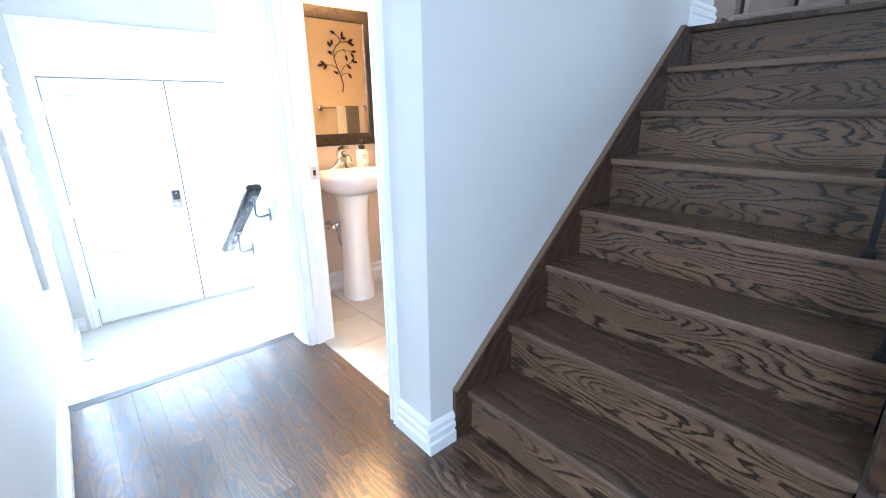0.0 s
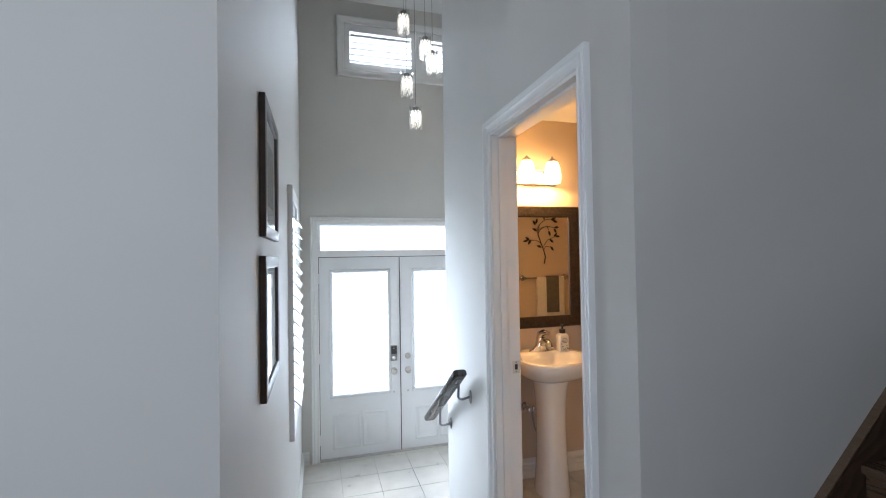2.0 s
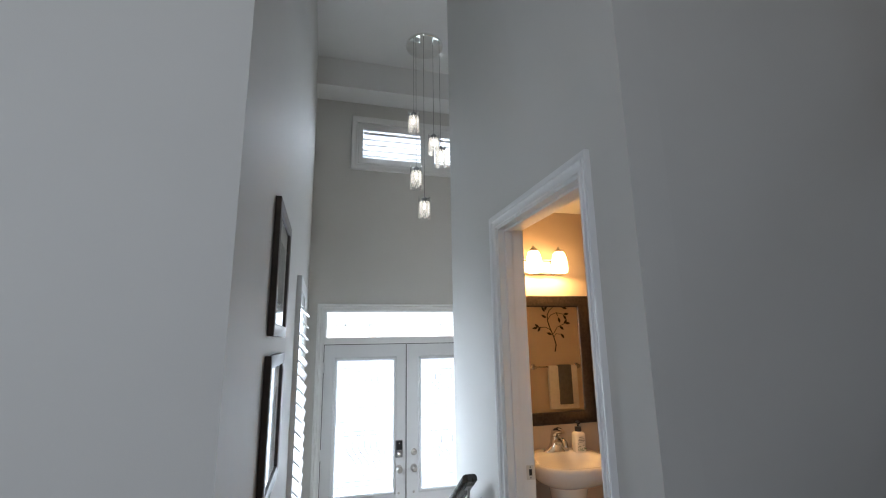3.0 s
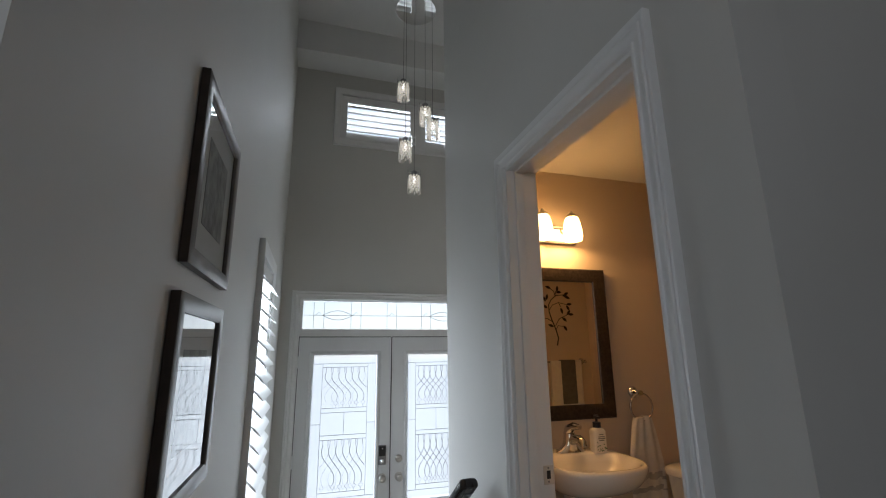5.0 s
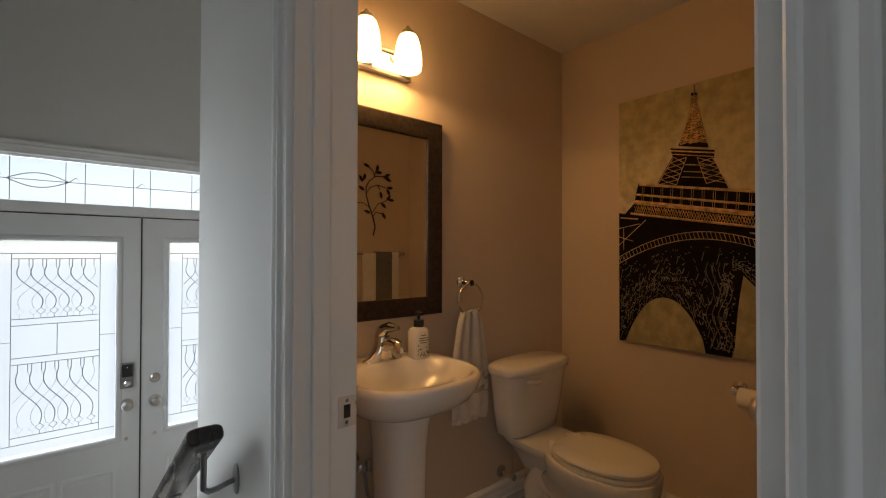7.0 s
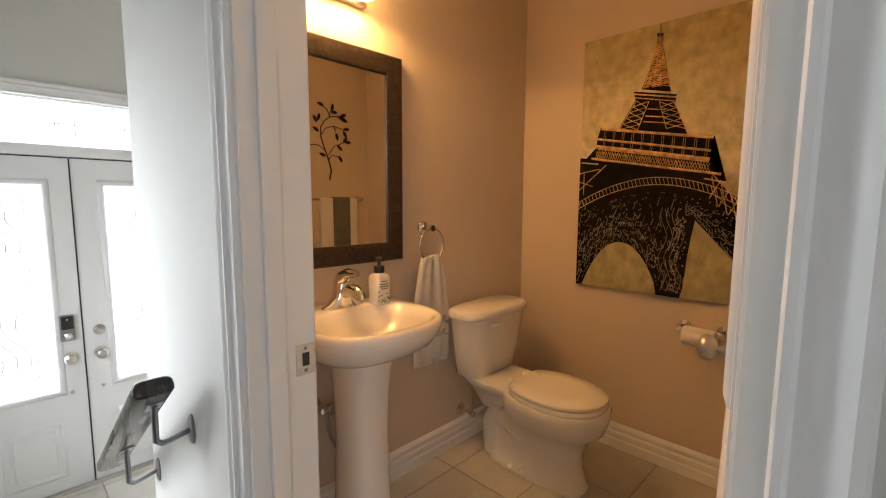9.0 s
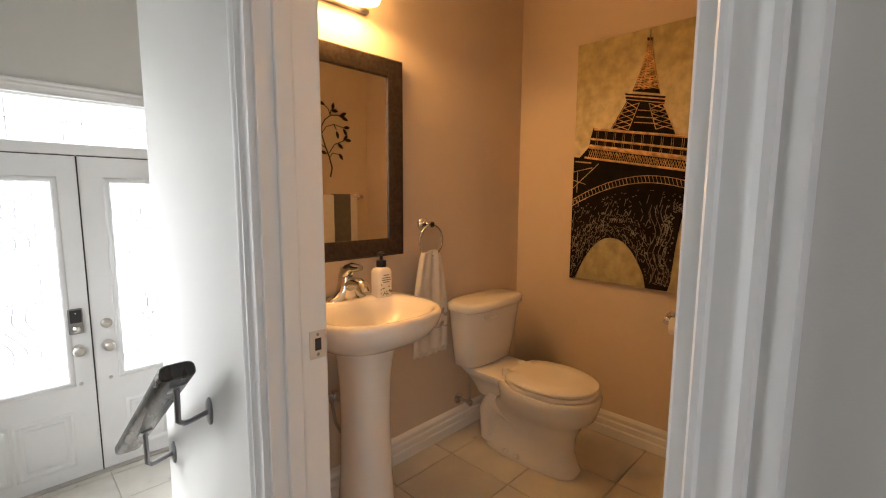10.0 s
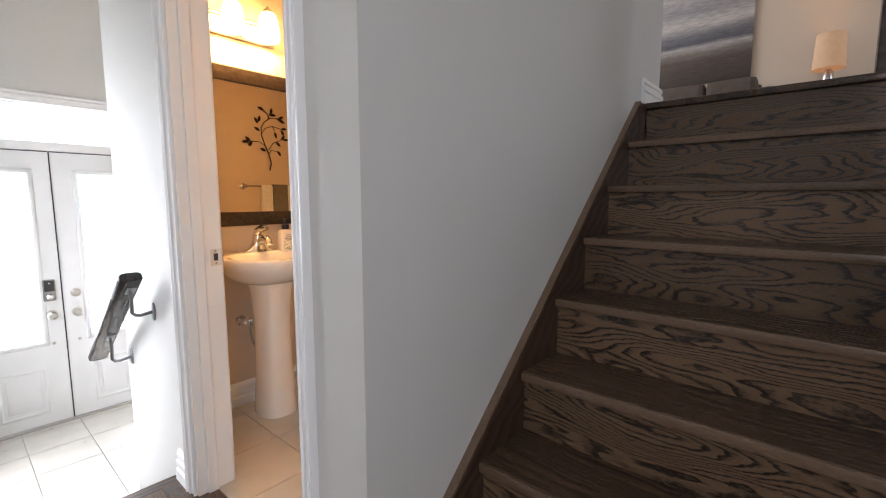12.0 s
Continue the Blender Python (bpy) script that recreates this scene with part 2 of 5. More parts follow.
def canvas(name, stops, axis, lo, hi, warp, scale):
    """Painted canvas: colours along one axis, broken up by noise, with brush relief."""
    m, n, l, b = nodes_of(name)
    tc, sep = n.new("ShaderNodeTexCoord"), n.new("ShaderNodeSeparateXYZ")
    l.new(tc.outputs["Object"], sep.inputs[0])
    mp = n.new("ShaderNodeMapping")
    mp.inputs["Scale"].default_value = scale
    l.new(tc.outputs["Object"], mp.inputs["Vector"])
    ns, fine = n.new("ShaderNodeTexNoise"), n.new("ShaderNodeTexNoise")
    ns.inputs["Scale"].default_value, ns.inputs["Detail"].default_value, ns.inputs["Roughness"].default_value = 1.0, 7, 0.65
    fine.inputs["Scale"].default_value, fine.inputs["Detail"].default_value = 9.0, 6
    for t in (ns, fine):
        l.new(mp.outputs[0], t.inputs["Vector"])
    rng = n.new("ShaderNodeMapRange")
    rng.inputs["From Min"].default_value, rng.inputs["From Max"].default_value = lo, hi
    l.new(sep.outputs[axis], rng.inputs["Value"])
    mad = n.new("ShaderNodeMath")
    mad.operation = "MULTIPLY_ADD"
    mad.inputs[1].default_value = warp
    l.new(ns.outputs["Fac"], mad.inputs[0])
    l.new(rng.outputs["Result"], mad.inputs[2])
    sub = n.new("ShaderNodeMath")
    sub.operation = "SUBTRACT"
    sub.inputs[1].default_value = warp / 2
    l.new(mad.outputs[0], sub.inputs[0])
    ramp = n.new("ShaderNodeValToRGB")
    e = ramp.color_ramp.elements
    while len(e) < len(stops):
        e.new(0.5)
    for i, (p, c) in enumerate(stops):
        e[i].position, e[i].color = p, (*c, 1)
    l.new(sub.outputs[0], ramp.inputs["Fac"])
    hs, tv = n.new("ShaderNodeHueSaturation"), n.new("ShaderNodeMapRange")
    tv.inputs["From Min"].default_value, tv.inputs["From Max"].default_value = 0.3, 0.7
    tv.inputs["To Min"].default_value, tv.inputs["To Max"].default_value = 0.78, 1.25
    l.new(fine.outputs["Fac"], tv.inputs["Value"])
    l.new(tv.outputs["Result"], hs.inputs["Value"])
    l.new(ramp.outputs["Color"], hs.inputs["Color"])
    l.new(hs.outputs["Color"], b.inputs["Base Color"])
    b.inputs["Roughness"].default_value = 0.5
    bp = n.new("ShaderNodeBump")
    bp.inputs["Strength"].default_value, bp.inputs["Distance"].default_value = 0.4, 0.001
    l.new(fine.outputs["Fac"], bp.inputs["Height"])
    l.new(bp.outputs["Normal"], b.inputs["Normal"])
    return m


CANVAS = canvas("ochre_canvas", [(0.0, (0.33, 0.295, 0.16)), (0.35, (0.43, 0.375, 0.20)), (0.5, (0.64, 0.56, 0.40)), (0.6, (0.47, 0.41, 0.24)), (1.0, (0.39, 0.325, 0.145))], 2, 0.767, 1.895, 1.1, (3.0, 3.0, 2.6))
LANDSCAPE = canvas("landscape_canvas", [(0.0, (0.040, 0.029, 0.021)), (0.26, (0.080, 0.058, 0.045)), (0.34, (0.17, 0.145, 0.125)), (0.40, (0.36, 0.34, 0.32)), (0.44, (0.085, 0.085, 0.10)), (0.54, (0.14, 0.14, 0.15)), (0.64, (0.46, 0.43, 0.40)), (0.80, (0.25, 0.245, 0.25)), (1.0, (0.40, 0.38, 0.37))], 2, 2.415, 3.48, 0.10, (6.0, 1.3, 9.0))

# ---- mesh helpers ----
def box(bm, a, b, bevel=0.0):
    """An axis-aligned box between two corners, with optional chamfered edges."""
    lo = [min(p, q) for p, q in zip(a, b)]
    hi = [max(p, q) for p, q in zip(a, b)]
    vs = [bm.verts.new((x, y, z)) for x in (lo[0], hi[0]) for y in (lo[1], hi[1]) for z in (lo[2], hi[2])]
    fs = [bm.faces.new([vs[i] for i in q]) for q in ((0, 1, 3, 2), (4, 6, 7, 5), (0, 4, 5, 1), (2, 3, 7, 6), (0, 2, 6, 4), (1, 5, 7, 3))]
    if bevel:
        es = list({e for f in fs for e in f.edges})
        bmesh.ops.bevel(bm, geom=es, offset=bevel, segments=2, profile=0.6, affect="EDGES")
    return bm


def boxes(*pairs, bevel=0.0):
    bm = bmesh.new()
    for a, b in pairs:
        box(bm, a, b, bevel)
    return bm


def tube(bm, pts, r, seg=10, cap=True):
    """A round bar along a line of points; r is one radius or one for each point."""
    pts = [Vector(p) for p in pts]
    rs = r if isinstance(r, (list, tuple)) else [r] * len(pts)
    rings, up = [], None
    for i, p in enumerate(pts):
        d = (pts[min(i + 1, len(pts) - 1)] - pts[max(i - 1, 0)]).normalized()
        if up is None:
            up = Vector((0, 0, 1)) if abs(d.z) < 0.9 else Vector((1, 0, 0))
        s = d.cross(up).normalized()
        up = s.cross(d).normalized()
        rings.append([bm.verts.new(p + rs[i] * (math.cos(a) * s + math.sin(a) * up)) for a in (2 * math.pi * k / seg for k in range(seg))])
    skin(bm, rings, cap, cap)
    return bm


def skin(bm, rings, cap0=False, cap1=False):
    """Join rings of equal counts into one surface."""
    for a, b in zip(rings, rings[1:]):
        k = len(a)
        for i in range(k):
            bm.faces.new((a[i], a[(i + 1) % k], b[(i + 1) % k], b[i]))
    if cap0:
        bm.faces.new(list(reversed(rings[0])))
    if cap1:
        bm.faces.new(rings[-1])
    return bm


def lathe(bm, centre, axis, profile, seg=20):
    """Turned shape: profile of (radius, height along the axis)."""
    axis = Vector(axis).normalized()
    s = axis.orthogonal().normalized()
    u = axis.cross(s)
    c = Vector(centre)
    rings = [[bm.verts.new(c + axis * h + max(r, 0.0004) * (math.cos(a) * s + math.sin(a) * u)) for a in (2 * math.pi * k / seg for k in range(seg))] for r, h in profile]
    return skin(bm, rings, True, True)


def rounded(cx, cy, hx, hy, z, n=32, power=3.0):
    """A ring of points: superellipse in plan."""
    out = []
    for k in range(n):
        a = 2 * math.pi * k / n
        c, s = math.cos(a), math.sin(a)
        out.append((cx + hx * math.copysign(abs(c) ** (2 / power), c), cy + hy * math.copysign(abs(s) ** (2 / power), s), z))
    return out


def loft(bm, rings, cap0=True, cap1=True):
    return skin(bm, [[bm.verts.new(p) for p in ring] for ring in rings], cap0, cap1)


def frame_sweep(bm, rect, profile, place, closed=True):
    """Moulding round an opening. rect: a0, a1, b0, b1; profile: (outward, proud); place(a, b, proud) gives the point."""
    a0, a1, b0, b1 = rect
    rows = []
    for u, v in profile:
        if closed:
            loop = [(a0 - u, b0 - u), (a0 - u, b1 + u), (a1 + u, b1 + u), (a1 + u, b0 - u)]
        else:
            loop = [(a0 - u, b0), (a0 - u, b1 + u), (a1 + u, b1 + u), (a1 + u, b0)]
        rows.append([bm.verts.new(place(a, b, v)) for a, b in loop])
    for p, q in zip(rows, rows[1:] + rows[:1]):
        k = 4 if closed else 3
        for i in range(k):
            j = (i + 1) % 4
            bm.faces.new((p[i], p[j], q[j], q[i]))
    if not closed:
        bm.faces.new([r[0] for r in rows])
        bm.faces.new([r[3] for r in reversed(rows)])
    return bm


def run_sweep(bm, p0, p1, out, profile):
    """Moulding along a straight run. profile: (proud, height); out is the way off the wall."""
    p0, p1, out = Vector(p0), Vector(p1), Vector(out)
    rings = [[bm.verts.new(p + out * u + Vector((0, 0, h))) for u, h in profile] for p in (p0, p1)]
    return skin(bm, rings, True, True)


def part(name, bm, material, parent=None, label="", smooth=None):
    """Link a bmesh as one mesh object, under parent if one is given."""
    bmesh.ops.recalc_face_normals(bm, faces=bm.faces)
    me = bpy.data.meshes.new(name)
    bm.to_mesh(me)
    bm.free()
    me.materials.append(material)
    if smooth is not None:
        me.polygons.foreach_set("use_smooth", [True] * len(me.polygons))
        me.set_sharp_from_angle(angle=radians(smooth))
    ob = new(name, me)
    if parent is not None:
        ob.parent = parent
        ob.matrix_parent_inverse = parent.matrix_world.inverted()
    if label:
        tagged(ob, label)
    return ob


def pane(name, corners, material, parent, label=""):
    """One sheet of glass, facing the side from which its corners run anticlockwise; it casts no shadow."""
    me = bpy.data.meshes.new(name)
    me.from_pydata([tuple(c) for c in corners], [], [tuple(range(len(corners)))])
    me.materials.append(material)
    ob = new(name, me)
    ob.parent = parent
    ob.matrix_parent_inverse = parent.matrix_world.inverted()
    ob.visible_shadow = False
    return tagged(ob, label)


def thing(name, at, label, category, group="", kind=""):
    """An Empty at the foot of a thing."""
    ob = new(name)
    ob.location = at
    ob.empty_display_size = 0.05
    bpy.context.view_layer.update()
    return tagged(ob, label, category, group, kind)


def setting(name, bm, material, label="", category="", smooth=None):
    return tagged(part(name, bm, material, None, "", smooth), label, category or name.split("_")[0], "", "structure")


def pitted_wall(lo, hi, axis, holes):
    """A wall slab between corners lo and hi with rectangular holes. axis: 0 for a wall that runs along x, 1 along y. holes: a0, a1, z0, z1."""
    cuts = sorted({lo[axis], hi[axis], *(h[0] for h in holes), *(h[1] for h in holes)})
    bm = bmesh.new()
    for a, b in zip(cuts, cuts[1:]):
        zs = [lo[2]]
        for h in sorted(holes, key=lambda h: h[2]):
            if h[0] <= a + 1e-6 and h[1] >= b - 1e-6:
                zs += [h[2], h[3]]
        zs.append(hi[2])
        for z0, z1 in zip(zs[::2], zs[1::2]):
            if z1 - z0 > 1e-5:
                p, q = [lo[0], lo[1], z0], [hi[0], hi[1], z1]
                p[axis], q[axis] = a, b
                box(bm, p, q)
    return bm


# ---- plan ----
XL, XR = 0.370, 1.34          # hall walls
YN, YC = 2.082, 2.158        # near corner of the left wall, corner of the stair wall
YE, YF, YD = 3.305, 3.934, 5.74   # edge of the landing, wall end at the foyer, front wall
ZF, ZU, ZC = -0.622, 1.492, 4.36   # foyer floor, upper floor, ceiling
PX, PY, PN, PZ = 3.05, 3.73, 2.287, 2.266   # powder room: far wall, mirror wall, near wall, ceiling
DOOR = (2.388, 3.138, -0.03, 1.982)  # powder room doorway
SIDE = (4.02, 4.64, 0.385, 1.768)   # side window
FRONT = (0.52, 2.204, ZF, 1.745)  # front doors with transom
UPPER = (0.815, 2.34, 3.325, 3.805)  # upper window
RISE, RUN, NOSE = 0.1865, 0.2055, 1.488

# ---- structure ----
setting("wall_west", pitted_wall((XL - 0.14, YN, ZF - 0.2), (XL, YD, ZC), 1, [SIDE]), WALL, "light grey painted hall wall")
setting("wall_hall_end", boxes(((-2.0, YN, -0.1), (XL - 0.14, YN + 0.14, ZC)), ((XL - 0.14, YN - 0.002, -0.1), (XL, YN, ZC))), WALL, "light grey painted wall beside the hall")
setting("wall_north", pitted_wall((XL - 0.14, YD, ZF - 0.2), (PX + 0.3, YD + 0.16, ZC), 0, [FRONT, UPPER]), WALL, "light grey painted front wall of the foyer")
setting("wall_powder_door", pitted_wall((XR, YC, ZF - 0.2), (XR + 0.12, YF, ZC), 1, [DOOR]), WALL, "light grey painted wall with the washroom doorway")
setting("wall_stair", boxes(((XR + 0.12, YC, -0.1), (3.2, PN, ZC))), WALL, "light grey painted wall beside the staircase")
setting("wall_powder_mirror", boxes(((XR + 0.12, PY, ZF - 0.2), (PX, YF, ZC))), WALL_WARM, "taupe painted washroom wall")
setting("wall_powder_far", boxes(((PX, PN, ZF - 0.2), (3.2, YF, ZC))), WALL_WARM, "taupe painted washroom wall")
setting("wall_powder_lining", pitted_wall((XR + 0.12, PN, 0), (XR + 0.123, PY, PZ), 1, [DOOR]), WALL_WARM, "taupe painted washroom wall")
setting("wall_powder_near", boxes(((XR + 0.123, PN, 0), (PX, PN + 0.003, PZ))), WALL_WARM, "taupe painted washroom wall")
setting("ceiling_powder", boxes(((XR + 0.12, PN, PZ), (PX, PY, PZ + 0.08))), CEIL, "white washroom ceiling")
setting("ceiling", boxes(((-3.0, -3.2, ZC), (7.1, YD + 0.16, ZC + 0.12)), ((XL, 5.44, 4.045), (PX, YD, ZC))), CEIL, "white ceiling with a bulkhead over the front wall")
setting("wall_foyer_east", boxes(((PX, YF, ZF - 0.2), (3.2, YD, ZC))), WALL, "light grey painted foyer wall")
# the window hole here is unseen, made for the added north lamp
setting("wall_living_north", pitted_wall((PX + 0.3, YD, ZU - 0.2), (7.1, YD + 0.16, ZC), 0, [(3.9, 6.1, 2.15, 3.85)]), WALL, "light grey living room wall")
setting("wall_living_east", boxes(((6.88, -3.2, ZU - 0.2), (7.1, YD, ZC))), WALL_WARM, "warm beige living room wall")
# the return up to y -0.3 is unseen, added to shade the stair wall
setting("wall_south", box(pitted_wall((0.1, -3.2, -0.1), (6.88, -3.0, ZC), 0, [(4.4, 6.6, 2.1, 3.8)]), (-0.04, -3.2, -0.1), (0.1, -0.3, ZC)), WALL, "light grey painted wall with a living room window and an added unseen return")
# the next two walls lie behind the camera; their windows are added for light
setting("wall_rear", pitted_wall((-2.0, -1.74, -0.1), (-0.04, -1.6, ZC), 0, [(-1.8, -0.4, 1.0, 2.9)]), WALL, "light grey painted wall, unseen, with an added window")
setting("wall_far_west", pitted_wall((-2.14, -1.74, -0.1), (-2.0, YN + 0.14, ZC), 1, [(-1.3, 0.2, 1.3, 3.2)]), WALL, "light grey painted wall, unseen, with an added window")
setting("wall_under_living", boxes(((3.0, -3.0, -0.1), (3.1, 2.15, ZU - 0.2))), WALL, "light grey painted wall under the upper floor")
setting("floor_living", boxes(((2.972, -3.0, ZU - 0.2), (6.88, YC, ZU)), ((3.2, YC, ZU - 0.2), (6.88, YD, ZU))), OAK_FLOOR, "dark oak floor of the living room")
setting("subfloor", boxes(((-3.0, -3.0, -0.12), (3.0, YN, -0.012)), ((XL, YN, -0.12), (XR, YE - 0.005, -0.012)), ((XR, DOOR[0] + 0.02, -0.12), (XR + 0.06, DOOR[1] - 0.02, -0.012))), OAK_FLOOR, "dark boards below the floor")
setting("ground", boxes(((-60, YD + 0.5, -0.95), (60, 120, -0.75)), ((-60, -60, -0.95), (XL - 0.6, YD + 0.5, -0.75))), CONCRETE, "pale concrete ground outside")

# foyer floor bed and the three steps down
setting("foyer_bed", boxes(((XL, YE, ZF - 0.2), (PX, YD + 0.05, ZF - 0.012))), GROUT, "grey grout bed", "floor")
steps = thing("foyer_steps", (0.86, 3.6, ZF), "dark stained oak steps down to the tiled foyer", "steps")
for k in range(3):
    z = -0.2073 * (k + 1)
    if k < 2:
        part("tread", boxes(((XL, YE + 0.24 * k - 0.02, z - 0.03), (XR, YE + 0.24 * (k + 1) + 0.02, z)), bevel=0.006), OAK_TREAD, steps)
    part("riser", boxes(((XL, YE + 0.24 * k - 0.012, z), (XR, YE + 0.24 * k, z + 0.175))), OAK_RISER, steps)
part("landing_nosing", boxes(((XL + 0.002, YE - 0.035, -0.02), (XR - 0.002, YE + 0.022, 0.0004)), bevel=0.005), OAK_NOSE, steps)

BASE = [(0, 0), (0.019, 0), (0.019, 0.042), (0.012, 0.047), (0.012, 0.055), (0.017, 0.060), (0.017, 0.076), (0.009, 0.081), (0.009, 0.090), (0.013, 0.095), (0.012, 0.104), (0.004, 0.118), (0, 0.118)]
CASING = [(0.0, 0.0), (0.0, 0.010), (0.003, 0.014), (0.009, 0.014), (0.012, 0.010), (0.022, 0.0095), (0.031, 0.012), (0.038, 0.017), (0.042, 0.021), (0.049, 0.021), (0.052, 0.016), (0.058, 0.017), (0.064, 0.023), (0.073, 0.024), (0.076, 0.020), (0.076, 0.0)]

CASING_SLIM = [(u * 0.763, v * 0.9) for u, v in CASING]


def baseboard(p0, p1, out, label="white moulded baseboard"):
    return setting("baseboard", run_sweep(bmesh.new(), p0, p1, out, BASE), TRIM, label, "baseboard")


baseboard((XL, YN, 0), (XL, YE - 0.03, 0), (1, 0, 0))
baseboard((-2.0, YN - 0.002, 0), (XL + 0.019, YN - 0.002, 0), (0, -1, 0))
baseboard((XR, DOOR[1] + 0.053, 0), (XR, YE - 0.01, 0), (-1, 0, 0))
baseboard((XR, YC + 0.0005, 0), (XR, DOOR[0] - 0.053, 0), (-1, 0, 0))
baseboard((XR - 0.019, YC, 0), (1.44, YC, 0), (0, -1, 0))
baseboard((XL, 4.05, ZF), (XL, YD, ZF), (1, 0, 0))
baseboard((XL, YD, ZF), (0.44, YD, ZF), (0, -1, 0))
baseboard((2.284, YD, ZF), (PX, YD, ZF), (0, -1, 0))
baseboard((XR + 0.123, PY, 0), (PX, PY, 0), (0, -1, 0))
baseboard((PX, PN, 0), (PX, PY, 0), (-1, 0, 0))
baseboard((XR + 0.123, PN + 0.003, 0), (PX, PN + 0.003, 0), (0, 1, 0))
baseboard((3.2, YC, ZU), (3.2, PN, ZU), (1, 0, 0))
baseboard((2.93, YC, ZU), (3.216, YC, ZU), (0, -1, 0))

# doorway trim of the washroom
dw = thing("doorway", (XR, 2.76, 0), "white painted doorway casing and jamb with a steel strike plate", "doorway", "", "structure")
part("casing", frame_sweep(bmesh.new(), (DOOR[0] + 0.006, DOOR[1] - 0.006, 0.0, DOOR[3] - 0.006), CASING_SLIM, lambda a, b, v: (XR - v, a, b), False), TRIM, dw, "", 45)
part("casing", frame_sweep(bmesh.new(), (DOOR[0] + 0.006, DOOR[1] - 0.006, 0.0, DOOR[3] - 0.006), CASING_SLIM, lambda a, b, v: (XR + 0.123 + v, a, b), False), TRIM, dw, "", 35)
part("jamb", boxes(((XR - 0.002, DOOR[1] - 0.018, 0.001), (XR + 0.125, DOOR[1], DOOR[3])), ((XR - 0.002, DOOR[0], 0), (XR + 0.125, DOOR[0] + 0.018, DOOR[3])), ((XR - 0.002, DOOR[0] + 0.018, DOOR[3] - 0.018), (XR + 0.125, DOOR[1] - 0.018, DOOR[3]))), TRIM, dw)
part("door_stop", boxes(((XR + 0.03, DOOR[1] - 0.030, 0), (XR + 0.065, DOOR[1] - 0.018, DOOR[3] - 0.018)), ((XR + 0.03, DOOR[0] + 0.018, 0), (XR + 0.065, DOOR[0] + 0.030, DOOR[3] - 0.018)), ((XR + 0.03, DOOR[0] + 0.03, DOOR[3] - 0.030), (XR + 0.065, DOOR[1] - 0.03, DOOR[3] - 0.018)), bevel=0.003), TRIM, dw)
sp = part("strike_plate", boxes(((XR + 0.086, DOOR[1] - 0.0205, 0.832), (XR + 0.124, DOOR[1] - 0.018, 0.892)), bevel=0.001), BRUSHED, dw, "satin steel strike plate with two screws")
part("latch_hole", boxes(((XR + 0.098, DOOR[1] - 0.0215, 0.850), (XR + 0.112, DOOR[1] - 0.0200, 0.876))), BLACK, sp)
for z in (0.841, 0.884):
    part("screw", lathe(bmesh.new(), (XR + 0.105, DOOR[1] - 0.0203, z), (0, -1, 0), [(0.004, 0), (0.003, 0.0012)], 10), STEEL, sp)
part("lip", tube(bmesh.new(), [(XR + 0.124, DOOR[1] - 0.019, 0.846), (XR + 0.126, DOOR[1] - 0.017, 0.862), (XR + 0.124, DOOR[1] - 0.019, 0.878)], 0.003, 8), BRUSHED, sp)
part("threshold", boxes(((XR + 0.001, DOOR[0] + 0.02, -0.011), (XR + 0.0635, DOOR[1] - 0.02, 0.0006)), bevel=0.0006), OAK_FLOOR, dw, "oak board at the threshold")


# ---- staircase ----
SY0, SY1 = 1.17, 2.135
stair = thing("staircase", (1.55, 1.65, 0), "dark stained oak staircase with flamed grain and iron balusters", "staircase")
for k in range(1, 9):
    x, z = NOSE + RUN * (k - 1), RISE * k
    if k < 8:
        tread = part("tread", boxes(((x + 0.012, SY0, z - 0.026), (x + RUN + 0.03, SY1, z)), bevel=0.002), OAK_TREAD, stair)
        part("nosing", boxes(((x, SY0, z - 0.0265), (x + 0.0155, SY1, z + 0.0006)), bevel=0.0065), OAK_EDGE, tread, "worn rounded nosing", 50)
    else:
        part("landing_nosing", boxes(((x, SY0, z - 0.026), (x + 0.11, SY1 + 0.03, z + 0.002)), bevel=0.008), OAK_TREAD, stair, "", 50)
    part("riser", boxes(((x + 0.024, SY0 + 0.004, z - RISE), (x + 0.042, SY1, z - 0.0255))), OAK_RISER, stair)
part("shoe_strip", boxes(((NOSE + 0.004, SY0, 0.0), (NOSE + 0.0245, SY1, 0.02)), bevel=0.005), OAK_TRIM, stair)
bm = bmesh.new()
slope = RISE / RUN
lower = [(1.44, 0.0), (1.44, 0.198), (2.86, 0.198 + slope * (2.86 - 1.44)), (2.86, 0.0)]
ring = [[bm.verts.new((px, y, pz)) for px, pz in lower] for y in (SY1, YC)]
skin(bm, ring, True, True)
bmesh.ops.bevel(bm, geom=[e for e in bm.edges if abs(e.verts[0].co.y - SY1) < 1e-4 and abs(e.verts[1].co.y - SY1) < 1e-4], offset=0.006, segments=2, affect="EDGES")
part("wall_stringer", bm, OAK_TRIM, stair)
# paler cap: wear, and the light on the stringer's top put into its colour
bm = bmesh.new()
cap = [(1.44, 0.198), (1.44, 0.204), (2.86, 0.204 + slope * (2.86 - 1.44)), (2.86, 0.198 + slope * (2.86 - 1.44))]
skin(bm, [[bm.verts.new((px, y, pz)) for px, pz in cap] for y in (SY1 - 0.001, YC)], True, True)
part("stringer_end", boxes(((2.858, SY1 - 0.0006, 1.2), (2.932, YC, 1.488))), OAK_TRIM, stair)
part("stringer_cap", bm, OAK_EDGE, stair, "worn top edge of the stringer, paler for the light on it")
bm = bmesh.new()
lower = [(1.47, 0.0), (1.47, 0.17), (2.92, 0.15 + slope * 1.45 - 0.19), (2.92, 0.0)]
skin(bm, [[bm.verts.new((px, y, pz)) for px, pz in lower] for y in (SY0 - 0.03, SY0)], True, True)
